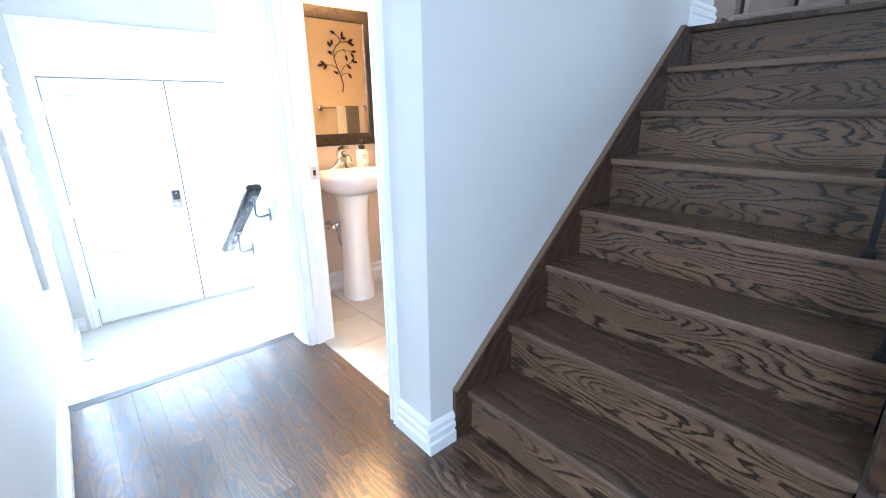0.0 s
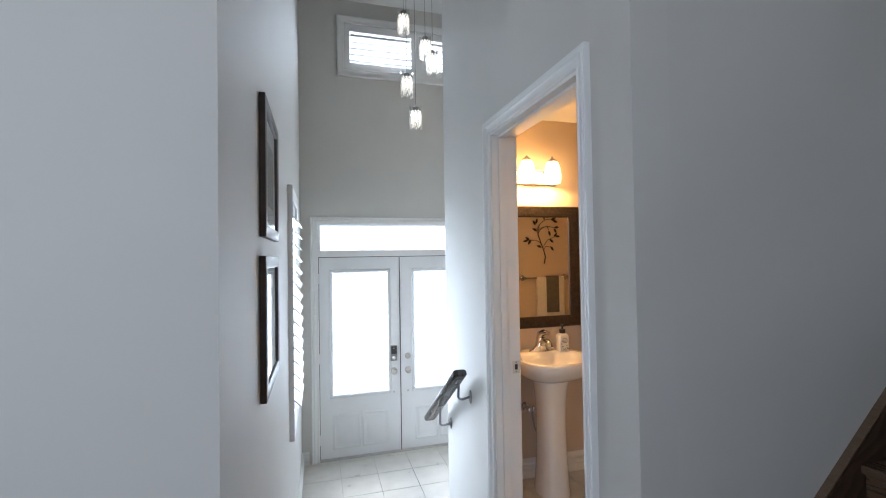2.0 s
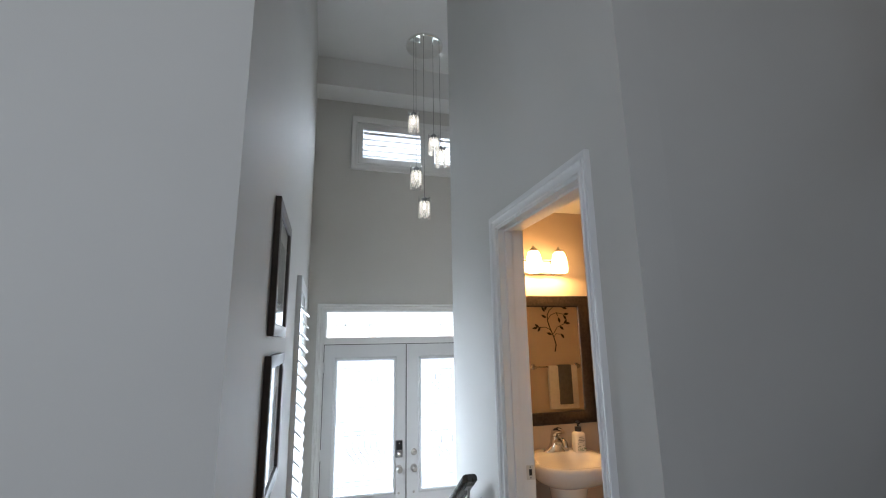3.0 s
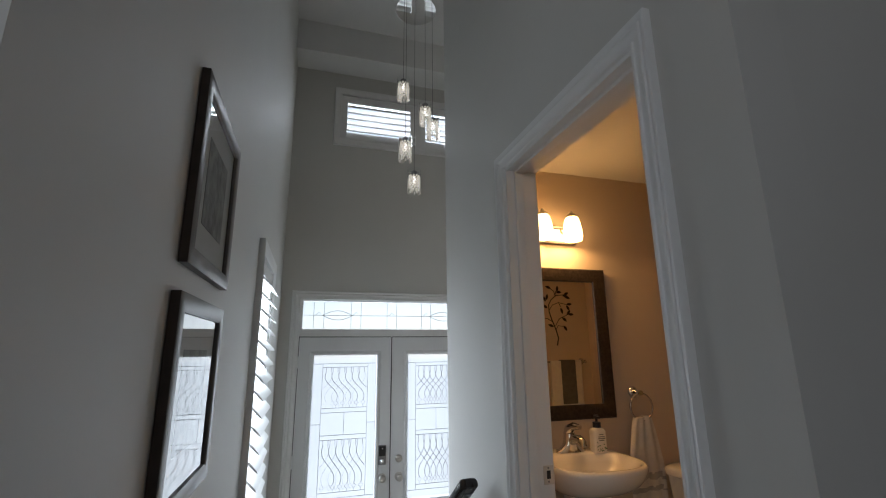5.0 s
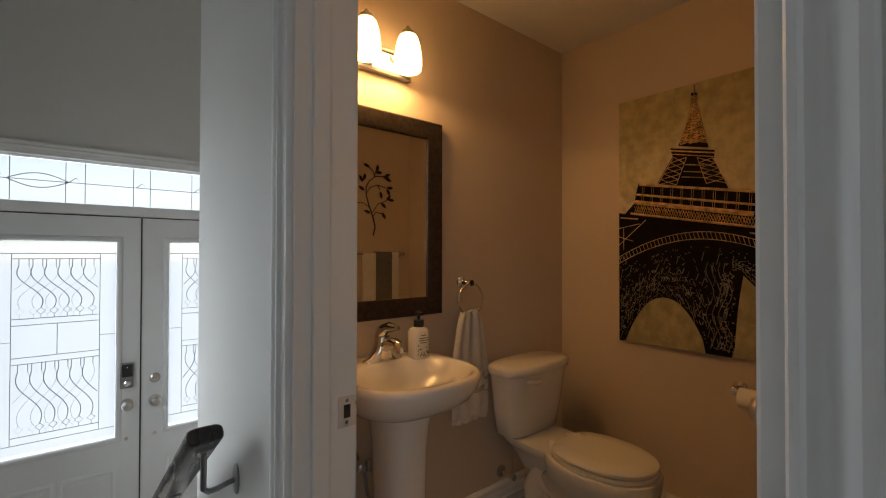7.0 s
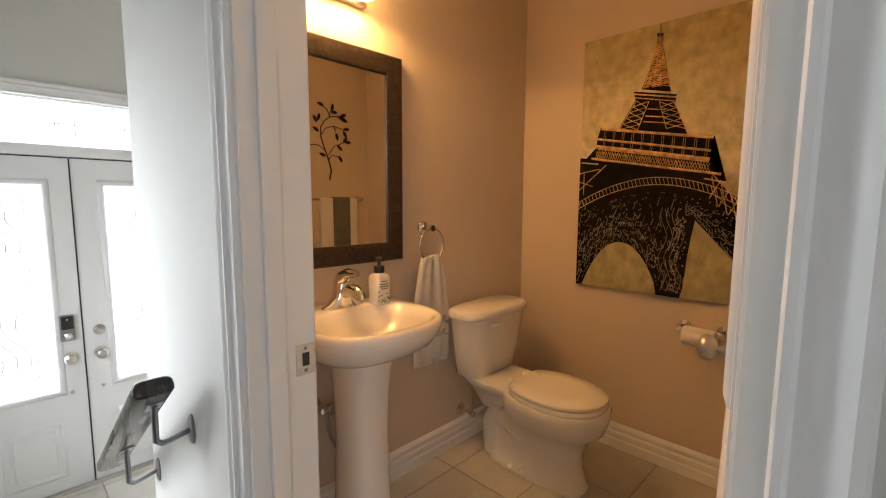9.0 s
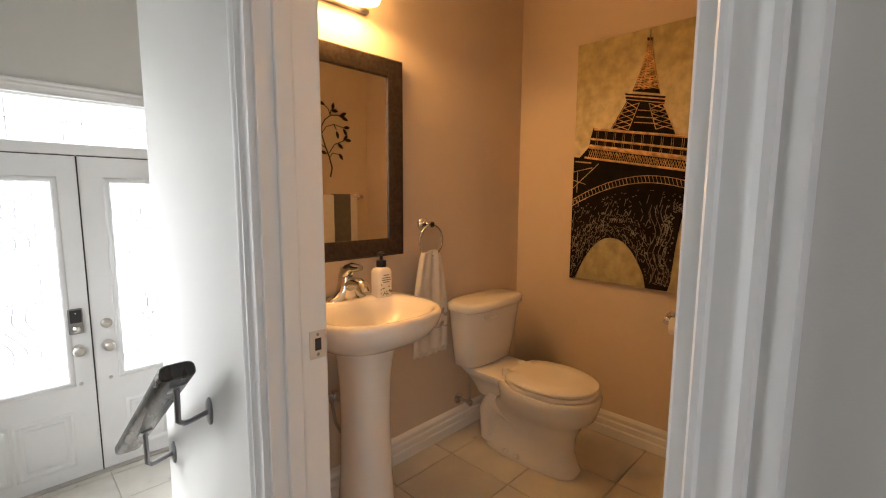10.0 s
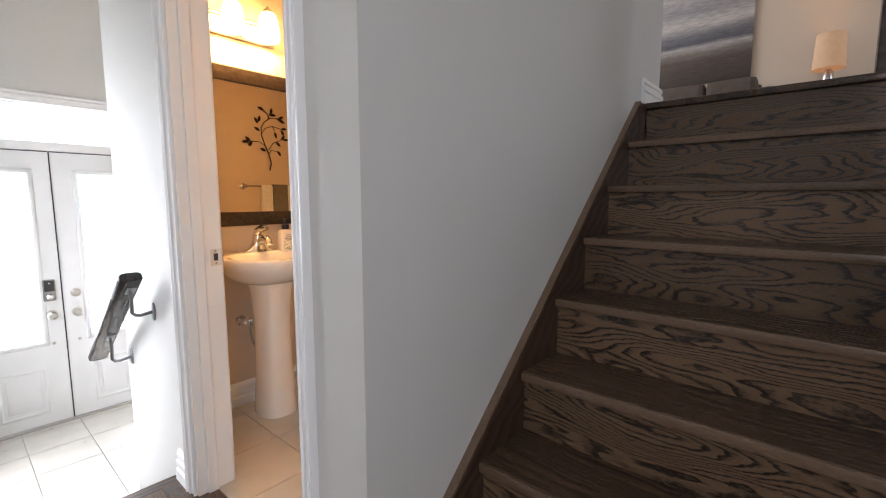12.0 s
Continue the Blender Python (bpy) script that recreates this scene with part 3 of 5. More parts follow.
part("outer_stringer", bm, OAK_TRIM, stair)
RAIL_Y = {3: 1.20, 4: 1.285, 5: 1.315, 6: 1.335, 7: 1.355}
for k, y in RAIL_Y.items():
    x, z = NOSE + RUN * (k - 1) + 0.03, RISE * k
    bm = boxes(((x - 0.008, y - 0.008, z), (x + 0.008, y + 0.008, z + 0.91)))
    box(bm, (x - 0.016, y - 0.016, z), (x + 0.016, y + 0.016, z + 0.024), 0.004)
    part("baluster", bm, IRON, stair, "black iron baluster with a square shoe")
part("handrail", tube(bmesh.new(), [(1.74, 1.14, 1.30), (2.14, 1.285, 0.746 + 0.93), (2.97, 1.377, ZU + 0.97)], 0.028, 12), OAK_TRIM, stair, "", 40)
part("newel", boxes(((1.70, 1.08, 0.373), (1.79, 1.165, 1.36)), ((1.69, 1.07, 1.36), (1.80, 1.175, 1.39)), bevel=0.006), OAK_TRIM, stair)
part("newel", boxes(((2.955, 1.315, ZU), (3.04, 1.40, 2.75)), bevel=0.006), OAK_TRIM, stair)


# ---- foyer ----
def knob(bm, at, r=0.028, out=(0, -1, 0)):
    return lathe(bm, at, out, [(r * 1.15, 0), (r * 1.15, 0.006), (r * 0.45, 0.012), (r * 0.42, 0.03), (r * 0.95, 0.04), (r, 0.052), (r * 0.8, 0.062), (r * 0.3, 0.066)], 18)


def came(bm, pts, y, r=0.0034):
    tube(bm, [(x, y, z) for x, z in pts], r, 4)


def door_glass_pattern(bm, x0, x1, z0, z1, y, crossed):
    """Leaded lines of one door light: a border, two fields of swaying curves that end in diamonds, and a plain middle."""
    w, h = x1 - x0, z1 - z0
    X, Z = (lambda u: x0 + w * u), (lambda v: z0 + h * v)
    for u in (0.145, 0.855):
        came(bm, [(X(u), Z(0.055)), (X(u), Z(0.94))], y, 0.0018)
    for v in (0.055, 0.94):
        came(bm, [(X(0), Z(v)), (X(1), Z(v))], y, 0.0020)
    for v in (0.09, 0.425, 0.455, 0.605, 0.635, 0.915):
        came(bm, [(X(0.145), Z(v)), (X(0.855), Z(v))], y, 0.0020)
    for u0, u1 in ((0, 0.145), (0.855, 1)):
        came(bm, [(X(u0), Z(0.53)), (X(u1), Z(0.53))], y, 0.0018)
    came(bm, [(X(0.5), Z(0.455)), (X(0.5), Z(0.605))], y, 0.0018)
    for v0, v1 in ((0.09, 0.425), (0.635, 0.915)):
        for sign, bar in ((1, 0.0023), (-1, 0.0023 if crossed else 0.0009)):
            for k in range(6):
                u = 0.20 + 0.105 * k if sign > 0 else 0.80 - 0.105 * k
                came(bm, [(X(u), Z(v1)), (X(u), Z(v1 - 0.035))], y, 0.0019)
                pts = []
                for q in (step / 16 for step in range(17)):
                    du = u + sign * (0.17 * (0.5 - 0.5 * math.cos(math.pi * q)) - 0.03 * math.sin(2 * math.pi * q))
                    if 0.15 <= du <= 0.85:
                        pts.append((X(du), Z(v1 - 0.035 - (v1 - v0 - 0.085) * q)))
                if len(pts) > 3:
                    came(bm, pts, y, bar)
                    xe, ze = pts[-1]
                    if ze < Z(v0 + 0.07):
                        for side in (-1, 1):
                            came(bm, [(xe, ze), (xe + side * 0.020, ze - 0.020), (xe, ze - 0.040), (xe, Z(v0))], y, bar * 0.6)
    return bm


def front_door(x0, x1, glass, lock_x, hinge_x, group, crossed):
    gx0, gx1, gz0, gz1 = glass
    y, th, zb, zt = 5.77, 0.045, ZF + 0.012, 1.405
    ob = thing("front_door", ((x0 + x1) / 2, y, ZF), "closed white steel front door with a leaded glass light", "door", group)
    leaf = boxes(((x0, y, zb), (gx0, y + th, zt)), ((gx1, y, zb), (x1, y + th, zt)), ((gx0, y, zb), (gx1, y + th, gz0)), ((gx0, y, gz1), (gx1, y + th, zt)))
    part("leaf", leaf, DOORPAINT, ob)
    stop = frame_sweep(bmesh.new(), (gx0, gx1, gz0, gz1), [(0.0, 0.0), (0.0, 0.006), (0.008, 0.013), (0.020, 0.013), (0.030, 0.006), (0.034, 0.0)], lambda a, b, v: (a, y - v, b))
    part("glass_stop", stop, DOORPAINT, ob, "", 40)
    sheet = pane("glass_pane", ((gx0, y + 0.02, gz0), (gx1, y + 0.02, gz0), (gx1, y + 0.02, gz1), (gx0, y + 0.02, gz1)), PRIVACY, ob, "frosted privacy glass")
    part("leading", door_glass_pattern(bmesh.new(), gx0, gx1, gz0, gz1, y + 0.0155, crossed), CAME, sheet, "dark leaded lines in curves")
    cx = (x0 + x1) / 2
    for a, b in ((gx0 + 0.02, cx - 0.035), (cx + 0.035, gx1 - 0.02)):
        pm = frame_sweep(bmesh.new(), (a, b, -0.50, -0.20), [(0.0, 0.0), (0.0, 0.003), (0.012, 0.009), (0.024, 0.003), (0.028, 0.0)], lambda p, q, v: (p, y - v, q))
        box(pm, (a + 0.02, y - 0.005, -0.48), (b - 0.02, y, -0.22), 0.004)
        part("raised_panel", pm, DOORPAINT, ob, "", 40)
    part("door_knob", knob(bmesh.new(), (lock_x, y, 0.213), 0.031), NICKEL, ob, "satin nickel knob", 50)
    part("pin_cap", lathe(bmesh.new(), (lock_x - 0.001, y, -0.005), (0, -1, 0), [(0.011, 0), (0.011, 0.004), (0.006, 0.006)], 14), NICKEL, ob)
    for z in (1.19, 0.39, -0.42):
        part("hinge", boxes(((hinge_x - 0.012, y - 0.010, z - 0.05), (hinge_x + 0.012, y + 0.002, z + 0.05)), bevel=0.004), DOORPAINT, ob)
    return ob


left = front_door(0.545, 1.3605, (0.676, 1.232, 0.018, 1.247), 1.291, 0.543, "double front doors", False)
right = front_door(1.3635, 2.179, (1.517, 2.060, 0.018, 1.247), 1.441, 2.181, "double front doors", True)
kp = part("keypad_lock", boxes(((1.254, 5.744, 0.318), (1.326, 5.77, 0.478)), bevel=0.010), STEEL, left, "black and steel keypad deadbolt")
part("keypad_cover", boxes(((1.261, 5.737, 0.392), (1.319, 5.746, 0.472)), bevel=0.006), BLACK, kp)
part("key_light", lathe(bmesh.new(), (1.29, 5.7375, 0.452), (0, -1, 0), [(0.0045, 0), (0.003, 0.0015)], 12), TRIM, kp)
part("thumb_turn", lathe(bmesh.new(), (1.29, 5.745, 0.35), (0, -1, 0), [(0.022, 0), (0.02, 0.008), (0.008, 0.014)], 14), CHROME, kp)
db = part("deadbolt", lathe(bmesh.new(), (1.441, 5.77, 0.357), (0, -1, 0), [(0.032, 0), (0.031, 0.008), (0.024, 0.014), (0.012, 0.016)], 18), NICKEL, right, "round nickel deadbolt", 40)
part("turn_piece", boxes(((1.425, 5.742, 0.351), (1.457, 5.756, 0.363)), bevel=0.003), NICKEL, db)
part("astragal", boxes(((1.3585, 5.764, ZF + 0.012), (1.3655, 5.772, 1.405))), BLACK, right, "dark strip drawn for the gap at the leaf's edge")

# black strips paint the shaded gap between each leaf and the frame
for leaf, sx in ((left, 0.5435), (right, 2.1805)):
    part("weather_strip", boxes(((sx - 0.003, 5.7685, ZF + 0.012), (sx + 0.003, 5.7725, 1.4035)), ((sx - 0.003 if leaf is left else 1.3665, 5.7685, 1.4036), (1.3575 if leaf is left else sx + 0.003, 5.7725, 1.4095))), BLACK, leaf, "dark strip drawn for the gap at the leaf's edge")

fr = thing("front_door_frame", (1.362, 5.76, ZF), "white moulded frame with a leaded transom above the doors", "door frame", "", "structure")
part("casing", frame_sweep(bmesh.new(), (0.54, 2.184, ZF, 1.735), CASING, lambda a, b, v: (a, YD - v, b), False), TRIM, fr, "", 35)
part("frame", boxes(((0.522, YD, ZF), (0.542, YD + 0.14, 1.743)), ((2.182, YD, ZF), (2.202, YD + 0.14, 1.743)), ((0.542, YD, 1.411), (2.182, YD + 0.14, 1.455)), ((0.5422, YD + 0.078, 1.392), (2.1818, YD + 0.10, 1.4112)), ((0.542, YD, 1.738), (2.182, YD + 0.14, 1.745))), TRIM, fr)
part("sash", boxes(((0.542, YD + 0.02, 1.455), (0.562, YD + 0.07, 1.738)), ((2.162, YD + 0.02, 1.455), (2.182, YD + 0.07, 1.738)), ((0.562, YD + 0.02, 1.455), (2.162, YD + 0.07, 1.474)), ((0.562, YD + 0.02, 1.724), (2.162, YD + 0.07, 1.738))), TRIM, fr)
tp = pane("transom_pane", ((0.562, YD + 0.045, 1.474), (2.162, YD + 0.045, 1.474), (2.162, YD + 0.045, 1.724), (0.562, YD + 0.045, 1.724)), PRIVACY, fr, "frosted leaded transom glass")
bm = bmesh.new()
ty, tm = YD + 0.040, 1.599
came(bm, [(0.562, tm), (2.162, tm)], ty, 0.0021)
for cx in (0.70, 1.03, 1.362, 1.694, 2.024):
    for dx in (-0.045, 0.045):
        came(bm, [(cx + dx, 1.474), (cx + dx, 1.724)], ty, 0.0020)
    came(bm, [(cx - 0.03, tm), (cx, tm + 0.03), (cx + 0.03, tm), (cx, tm - 0.03), (cx - 0.03, tm)], ty, 0.0026)
for c0, c1 in ((0.73, 1.0), (1.724, 1.994)):
    for sg in (-1, 1):
        came(bm, [(c0 + (c1 - c0) * j / 10, tm + sg * 0.042 * math.sin(math.pi * j / 10)) for j in range(11)], ty, 0.0025)
part("leading", bm, CAME, tp, "dark leaded diamonds and ovals")
part("sill", boxes(((0.52, YD - 0.01, ZF - 0.01), (2.204, YD + 0.16, ZF + 0.010)), bevel=0.003), NICKEL, fr, "metal door sill")


def shutter(name, place, a0, a1, b0, b1, louvres, label, tilt, group, deep=0.082, proud=0.0):
    """A louvred panel. place(a, b, v): along, up, out of the wall."""
    c = place((a0 + a1) / 2, b0, 0)
    ob = thing(name, c, label, "shutter", group)
    fw = 0.05
    for p, q in (((a0, b0), (a0 + fw, b1)), ((a1 - fw, b0), (a1, b1)), ((a0 + fw, b0), (a1 - fw, b0 + fw * 1.4)), ((a0 + fw, b1 - fw * 1.4), (a1 - fw, b1))):
        part("stile" if q[1] == b1 and p[1] == b0 else "shutter_rail", boxes((place(p[0], p[1], -0.015), place(q[0], q[1], 0.012)), bevel=0.003), TRIM, ob)
    lo, hi = b0 + fw * 1.4, b1 - fw * 1.4
    for k in range(louvres):
        z = lo + (hi - lo) * (k + 0.5) / louvres
        bm = bmesh.new()
        ring = []
        for a in (a0 + fw + 0.003, a1 - fw - 0.003):
            row = []
            for j in range(8):
                t = 2 * math.pi * j / 8
                u, v = deep / 2 * math.cos(t), 0.0055 * math.sin(t)
                row.append(bm.verts.new(place(a, z + u * math.sin(tilt) + v * math.cos(tilt), proud + u * math.cos(tilt) - v * math.sin(tilt))))
            ring.append(row)
        skin(bm, ring, True, True)
        part("louvre", bm, TRIM, ob, "", 60)
    return ob


side_place = lambda a, b, v: (XL + v, a, b)
up_place = lambda a, b, v: (a, YD - v, b)
WCASE = [(0.0, 0.0), (0.0, 0.022), (0.012, 0.026), (0.020, 0.022), (0.045, 0.024), (0.055, 0.030), (0.066, 0.030), (0.070, 0.024), (0.070, 0.0)]
sw = thing("window_1", (XL, 4.33, SIDE[2]), "tall side window with white shutter frame", "window", "", "structure")
part("window_frame", frame_sweep(bmesh.new(), SIDE, WCASE, side_place), TRIM, sw, "", 35)
part("reveal", frame_sweep(bmesh.new(), SIDE, [(0.0, 0.0), (-0.008, 0.0), (-0.008, -0.13), (0.0, -0.13)], side_place), TRIM, sw)
pane("pane", ((XL - 0.11, SIDE[1], SIDE[2]), (XL - 0.11, SIDE[1], SIDE[3]), (XL - 0.11, SIDE[0], SIDE[3]), (XL - 0.11, SIDE[0], SIDE[2])), HAZY, sw, "bright window pane")
shutter("window_shutter", side_place, SIDE[0] + 0.01, SIDE[1] - 0.01, SIDE[2] + 0.01, SIDE[3] - 0.01, 15, "white louvred shutter standing open in the side window", radians(-46), "hall shutters", 0.092, 0.032)
uw = thing("window_2", (1.59, YD, UPPER[2]), "high double window with white moulded casing", "window", "", "structure")
part("window_frame", frame_sweep(bmesh.new(), UPPER, WCASE, up_place), TRIM, uw, "", 35)
part("reveal", frame_sweep(bmesh.new(), UPPER, [(0.0, 0.0), (-0.008, 0.0), (-0.008, -0.15), (0.0, -0.15)], up_place), TRIM, uw)
pane("pane", ((UPPER[0], YD + 0.13, UPPER[2]), (UPPER[1], YD + 0.13, UPPER[2]), (UPPER[1], YD + 0.13, UPPER[3]), (UPPER[0], YD + 0.13, UPPER[3])), HAZY, uw, "bright window pane")
part("mullion", boxes(((1.565, YD - 0.02, UPPER[2]), (1.625, YD + 0.10, UPPER[3])), bevel=0.003), TRIM, uw)
for a0, a1 in ((UPPER[0] + 0.008, 1.563), (1.627, UPPER[1] - 0.008)):
    shutter("window_shutter", up_place, a0, a1, UPPER[2] + 0.008, UPPER[3] - 0.008, 5, "white louvred shutter in the high foyer window", radians(-48), "foyer shutters")


def picture(z0, z1, y0, y1, label):
    ob = thing("framed_picture", (XL, (y0 + y1) / 2, z0), label, "picture", "hall pictures")
    pl = lambda a, b, v: (XL + v, a, b)
    fw = 0.040
    inner = (y0 + fw, y1 - fw, z0 + fw, z1 - fw)
    part("frame", frame_sweep(bmesh.new(), inner, [(0.0, 0.012), (0.0, 0.019), (0.005, 0.022), (fw - 0.004, 0.022), (fw - 0.001, 0.0205), (fw - 0.001, 0.012)], pl), PEWTER, ob, "brushed pewter front", 40)
    part("frame_side", frame_sweep(bmesh.new(), inner, [(0.004, 0.002), (0.004, 0.0118), (fw - 0.001, 0.0118), (fw - 0.001, 0.020), (fw, 0.020), (fw, 0.002)], pl), FRAMESIDE, ob, "dark brown edge")
    part("mat_board", boxes((pl(inner[0], inner[2], 0.004), pl(inner[1], inner[3], 0.009))), MATBOARD, ob)
    part("print", boxes((pl(inner[0] + 0.075, inner[2] + 0.075, 0.009), pl(inner[1] - 0.075, inner[3] - 0.075, 0.0105))), PRINT, ob, "grey abstract print")
    pane("glazing", (pl(inner[0], inner[2], 0.0145), pl(inner[1], inner[2], 0.0145), pl(inner[1], inner[3], 0.0145), pl(inner[0], inner[3], 0.0145)), GLASS, ob, "reflecting picture glass")
    return ob


PRINT = plain("grey_print", (0.24, 0.245, 0.24), 0.8, vary=0.55, scale=26, bump=0.0)
picture(1.462, 1.912, 2.648, 3.100, "grey framed print with a wide white mat and glass")
picture(0.953, 1.402, 2.632, 3.082, "grey framed print with glass reflecting the front doors")

ch = thing("pendant_chandelier", (1.407, 5.015, ZC), "five crystal pendants hanging from a round chrome canopy", "chandelier")
part("canopy", lathe(bmesh.new(), (1.407, 5.015, ZC), (0, 0, -1), [(0.185, 0), (0.187, 0.02), (0.183, 0.028), (0.02, 0.029)], 40), MIRROR, ch, "mirror chrome canopy", 30)
for x, y, zt, zb in ((1.30, 5.03, 3.60, 3.41), (1.49, 5.00, 3.375, 3.185), (1.565, 5.03, 3.27, 3.075), (1.31, 4.965, 3.01, 2.805), (1.388, 4.972, 2.722, 2.535)):
    pd = part("pendant", lathe(bmesh.new(), (x, y, zt), (0, 0, -1), [(0.006, -0.02), (0.018, -0.004), (0.027, 0.0), (0.027, 0.034), (0.022, 0.038)], 18), STEEL, ch, "dark metal cap with a crystal shade", 40)
    part("cord", tube(bmesh.new(), [(x, y, zt), (x, y, ZC - 0.028)], 0.0016, 5), IRON, pd)
    bm = bmesh.new()
    for row in range(6):
        for k in range(10):
            a = 2 * math.pi * (k + 0.5 * (row % 2)) / 10
            c = Vector((x + 0.040 * math.cos(a), y + 0.040 * math.sin(a), zt - 0.040 - 0.019 * row))
            lathe(bm, c, (0, 0, 1), [(0.001, -0.0105), (0.0095, 0), (0.001, 0.0105)], 6)
    for k in range(10):
        a = 2 * math.pi * k / 10
        lathe(bm, Vector((x + 0.034 * math.cos(a), y + 0.034 * math.sin(a), zt - 0.158 - 0.008 * (k % 3))), (0, 0, 1), [(0.001, -0.013), (0.006, 0), (0.001, 0.013)], 6)
    part("crystal_beads", bm, CRYSTAL_LIT, pd, "glittering lit crystal beads")
    part("bulb", lathe(bmesh.new(), (x, y, zt - 0.04), (0, 0, -1), [(0.006, 0), (0.010, 0.015), (0.012, 0.04), (0.009, 0.06), (0.004, 0.066)], 12), BULB_GLOW, pd, "lit halogen bulb", 60)
    for k in range(8):
        a0, a1 = 2 * math.pi * k / 8, 2 * math.pi * (k + 1) / 8
        q = [(x + 0.056 * math.cos(a), y + 0.056 * math.sin(a), z) for a, z in ((a0, zb), (a1, zb), (a1, zt + 0.022), (a0, zt + 0.022))]
        pane("glass_facet", q, GLASS, pd)

# handrail down to the foyer
hr = thing("wall_handrail", (XR, 3.67, 0.3), "short dark wooden handrail on two steel wall brackets", "handrail")
p0, p1 = Vector((1.247, 3.372, 0.788)), Vector((1.247, 4.055, 0.318))
d = (p1 - p0).normalized()
nrm = Vector((0, -d.z, d.y)).normalized()
prof = []
for k in range(20):
    a = 2 * math.pi * k / 20
    c, sn = math.cos(a), math.sin(a)
    prof.append((0.037 * math.copysign(abs(c) ** 0.55, c), 0.021 * math.copysign(abs(sn) ** 0.6, sn) * (1.0 if sn > 0 else 0.85)))
bm = bmesh.new()
rings = []
for q in (0.0, 0.004, 0.01, 0.5, 0.99, 0.996, 1.0):
    sc = 1.0 if 0.005 < q < 0.995 else (0.93 if 0.001 < q < 0.999 else 0.8)
    c = p0.lerp(p1, q)
    rings.append([bm.verts.new(c + Vector((1, 0, 0)) * u * sc + nrm * v * sc) for u, v in prof])
skin(bm, rings, True, True)
part("rail", bm, RAILWOOD, hr, "dark stained oak rail", 45)
for by, bz in ((3.483, 0.622), (3.862, 0.345)):
    t = (by - 0.045 - p0.y) / (p1.y - p0.y)
    top = p0.lerp(p1, t) - nrm * 0.018
    br = part("bracket", tube(bmesh.new(), [(XR - 0.004, by, bz), (XR - 0.05, by - 0.012, bz - 0.004), (1.27, by - 0.03, bz + 0.004), (1.258, by - 0.036, bz + 0.016), (1.255, top.y, top.z)], 0.0068, 10), STEEL, hr, "grey steel bracket", 50)
    ros = lathe(bmesh.new(), (XR, by, bz), (-1, 0, 0), [(0.021, 0), (0.021, 0.004), (0.017, 0.007), (0.004, 0.008)], 22)
    for v in ros.verts:
        v.co.z = bz + (v.co.z - bz) * 1.75
    part("rosette", ros, STEEL, br, "", 40)
    pad = boxes(((1.240, top.y - 0.025, top.z - 0.003), (1.270, top.y + 0.025, top.z + 0.003)))
    bmesh.ops.rotate(pad, verts=pad.verts, cent=top, matrix=Matrix.Rotation(math.atan2(d.z, d.y), 3, "X"))
    part("saddle", pad, STEEL, br)

tagged(part("door_stop_spring", tube(bmesh.new(), [(XL + 0.016, 4.98, ZF + 0.06), (XL + 0.09, 4.98, ZF + 0.06)], [0.006, 0.009], 8), NICKEL), "small steel spring door stop on the baseboard", "door stop")


# ---- washroom ----
sk = thing("pedestal_sink", (1.838, 3.5, 0), "white ceramic pedestal sink with a rounded basin", "sink")
CX = 1.848
prof = [(0.664, 0.100, 0.106, 3.528), (0.676, 0.140, 0.134, 3.522), (0.694, 0.178, 0.170, 3.513), (0.722, 0.208, 0.204, 3.503), (0.755, 0.226, 0.224, 3.499), (0.780, 0.234, 0.231, 3.498), (0.794, 0.233, 0.230, 3.498), (0.802, 0.226, 0.223, 3.499), (0.803, 0.208, 0.162, 3.452), (0.797, 0.196, 0.150, 3.450), (0.765, 0.178, 0.128, 3.452), (0.725, 0.14, 0.095, 3.46), (0.705, 0.06, 0.045, 3.47), (0.702, 0.02, 0.02, 3.47)]
part("basin", loft(bmesh.new(), [rounded(CX, cy, hx, hy, z, 40, 2.5) for z, hx, hy, cy in prof]), CERAMIC, sk, "", 60)
part("pedestal", loft(bmesh.new(), [rounded(CX + 0.012, 3.54, hx, hy, z, 32, 2.4) for z, hx, hy in ((0, 0.094, 0.110), (0.02, 0.095, 0.111), (0.06, 0.091, 0.106), (0.2, 0.083, 0.096), (0.40, 0.079, 0.089), (0.54, 0.083, 0.093), (0.615, 0.091, 0.101), (0.648, 0.099, 0.108), (0.662, 0.102, 0.111), (0.672, 0.097, 0.106))]), CERAMIC, sk, "", 60)
part("drain", lathe(bmesh.new(), (CX, 3.47, 0.7025), (0, 0, 1), [(0.02, 0), (0.02, 0.003), (0.012, 0.005)], 16), CHROME, sk)
fc = part("faucet", loft(bmesh.new(), [rounded(CX + 0.012, 3.645, hx, hy, z, 24, 2.4) for z, hx, hy in ((0.800, 0.080, 0.028), (0.809, 0.078, 0.027), (0.818, 0.058, 0.026), (0.838, 0.036, 0.028), (0.862, 0.029, 0.027), (0.886, 0.026, 0.025))]), CHROME, sk, "single lever chrome faucet", 60)
part("spout", tube(bmesh.new(), [(CX + 0.012, 3.645, 0.845), (CX + 0.012, 3.60, 0.868), (CX + 0.012, 3.56, 0.872), (CX + 0.012, 3.535, 0.862), (CX + 0.012, 3.53, 0.846)], [0.022, 0.020, 0.018, 0.0165, 0.015], 14), CHROME, fc, "", 50)
part("lever", tube(bmesh.new(), [(CX + 0.012, 3.652, 0.878), (CX + 0.012, 3.640, 0.905), (CX + 0.012, 3.605, 0.922), (CX + 0.012, 3.555, 0.926)], [0.026, 0.025, 0.018, 0.011], 14), CHROME, fc, "", 50)
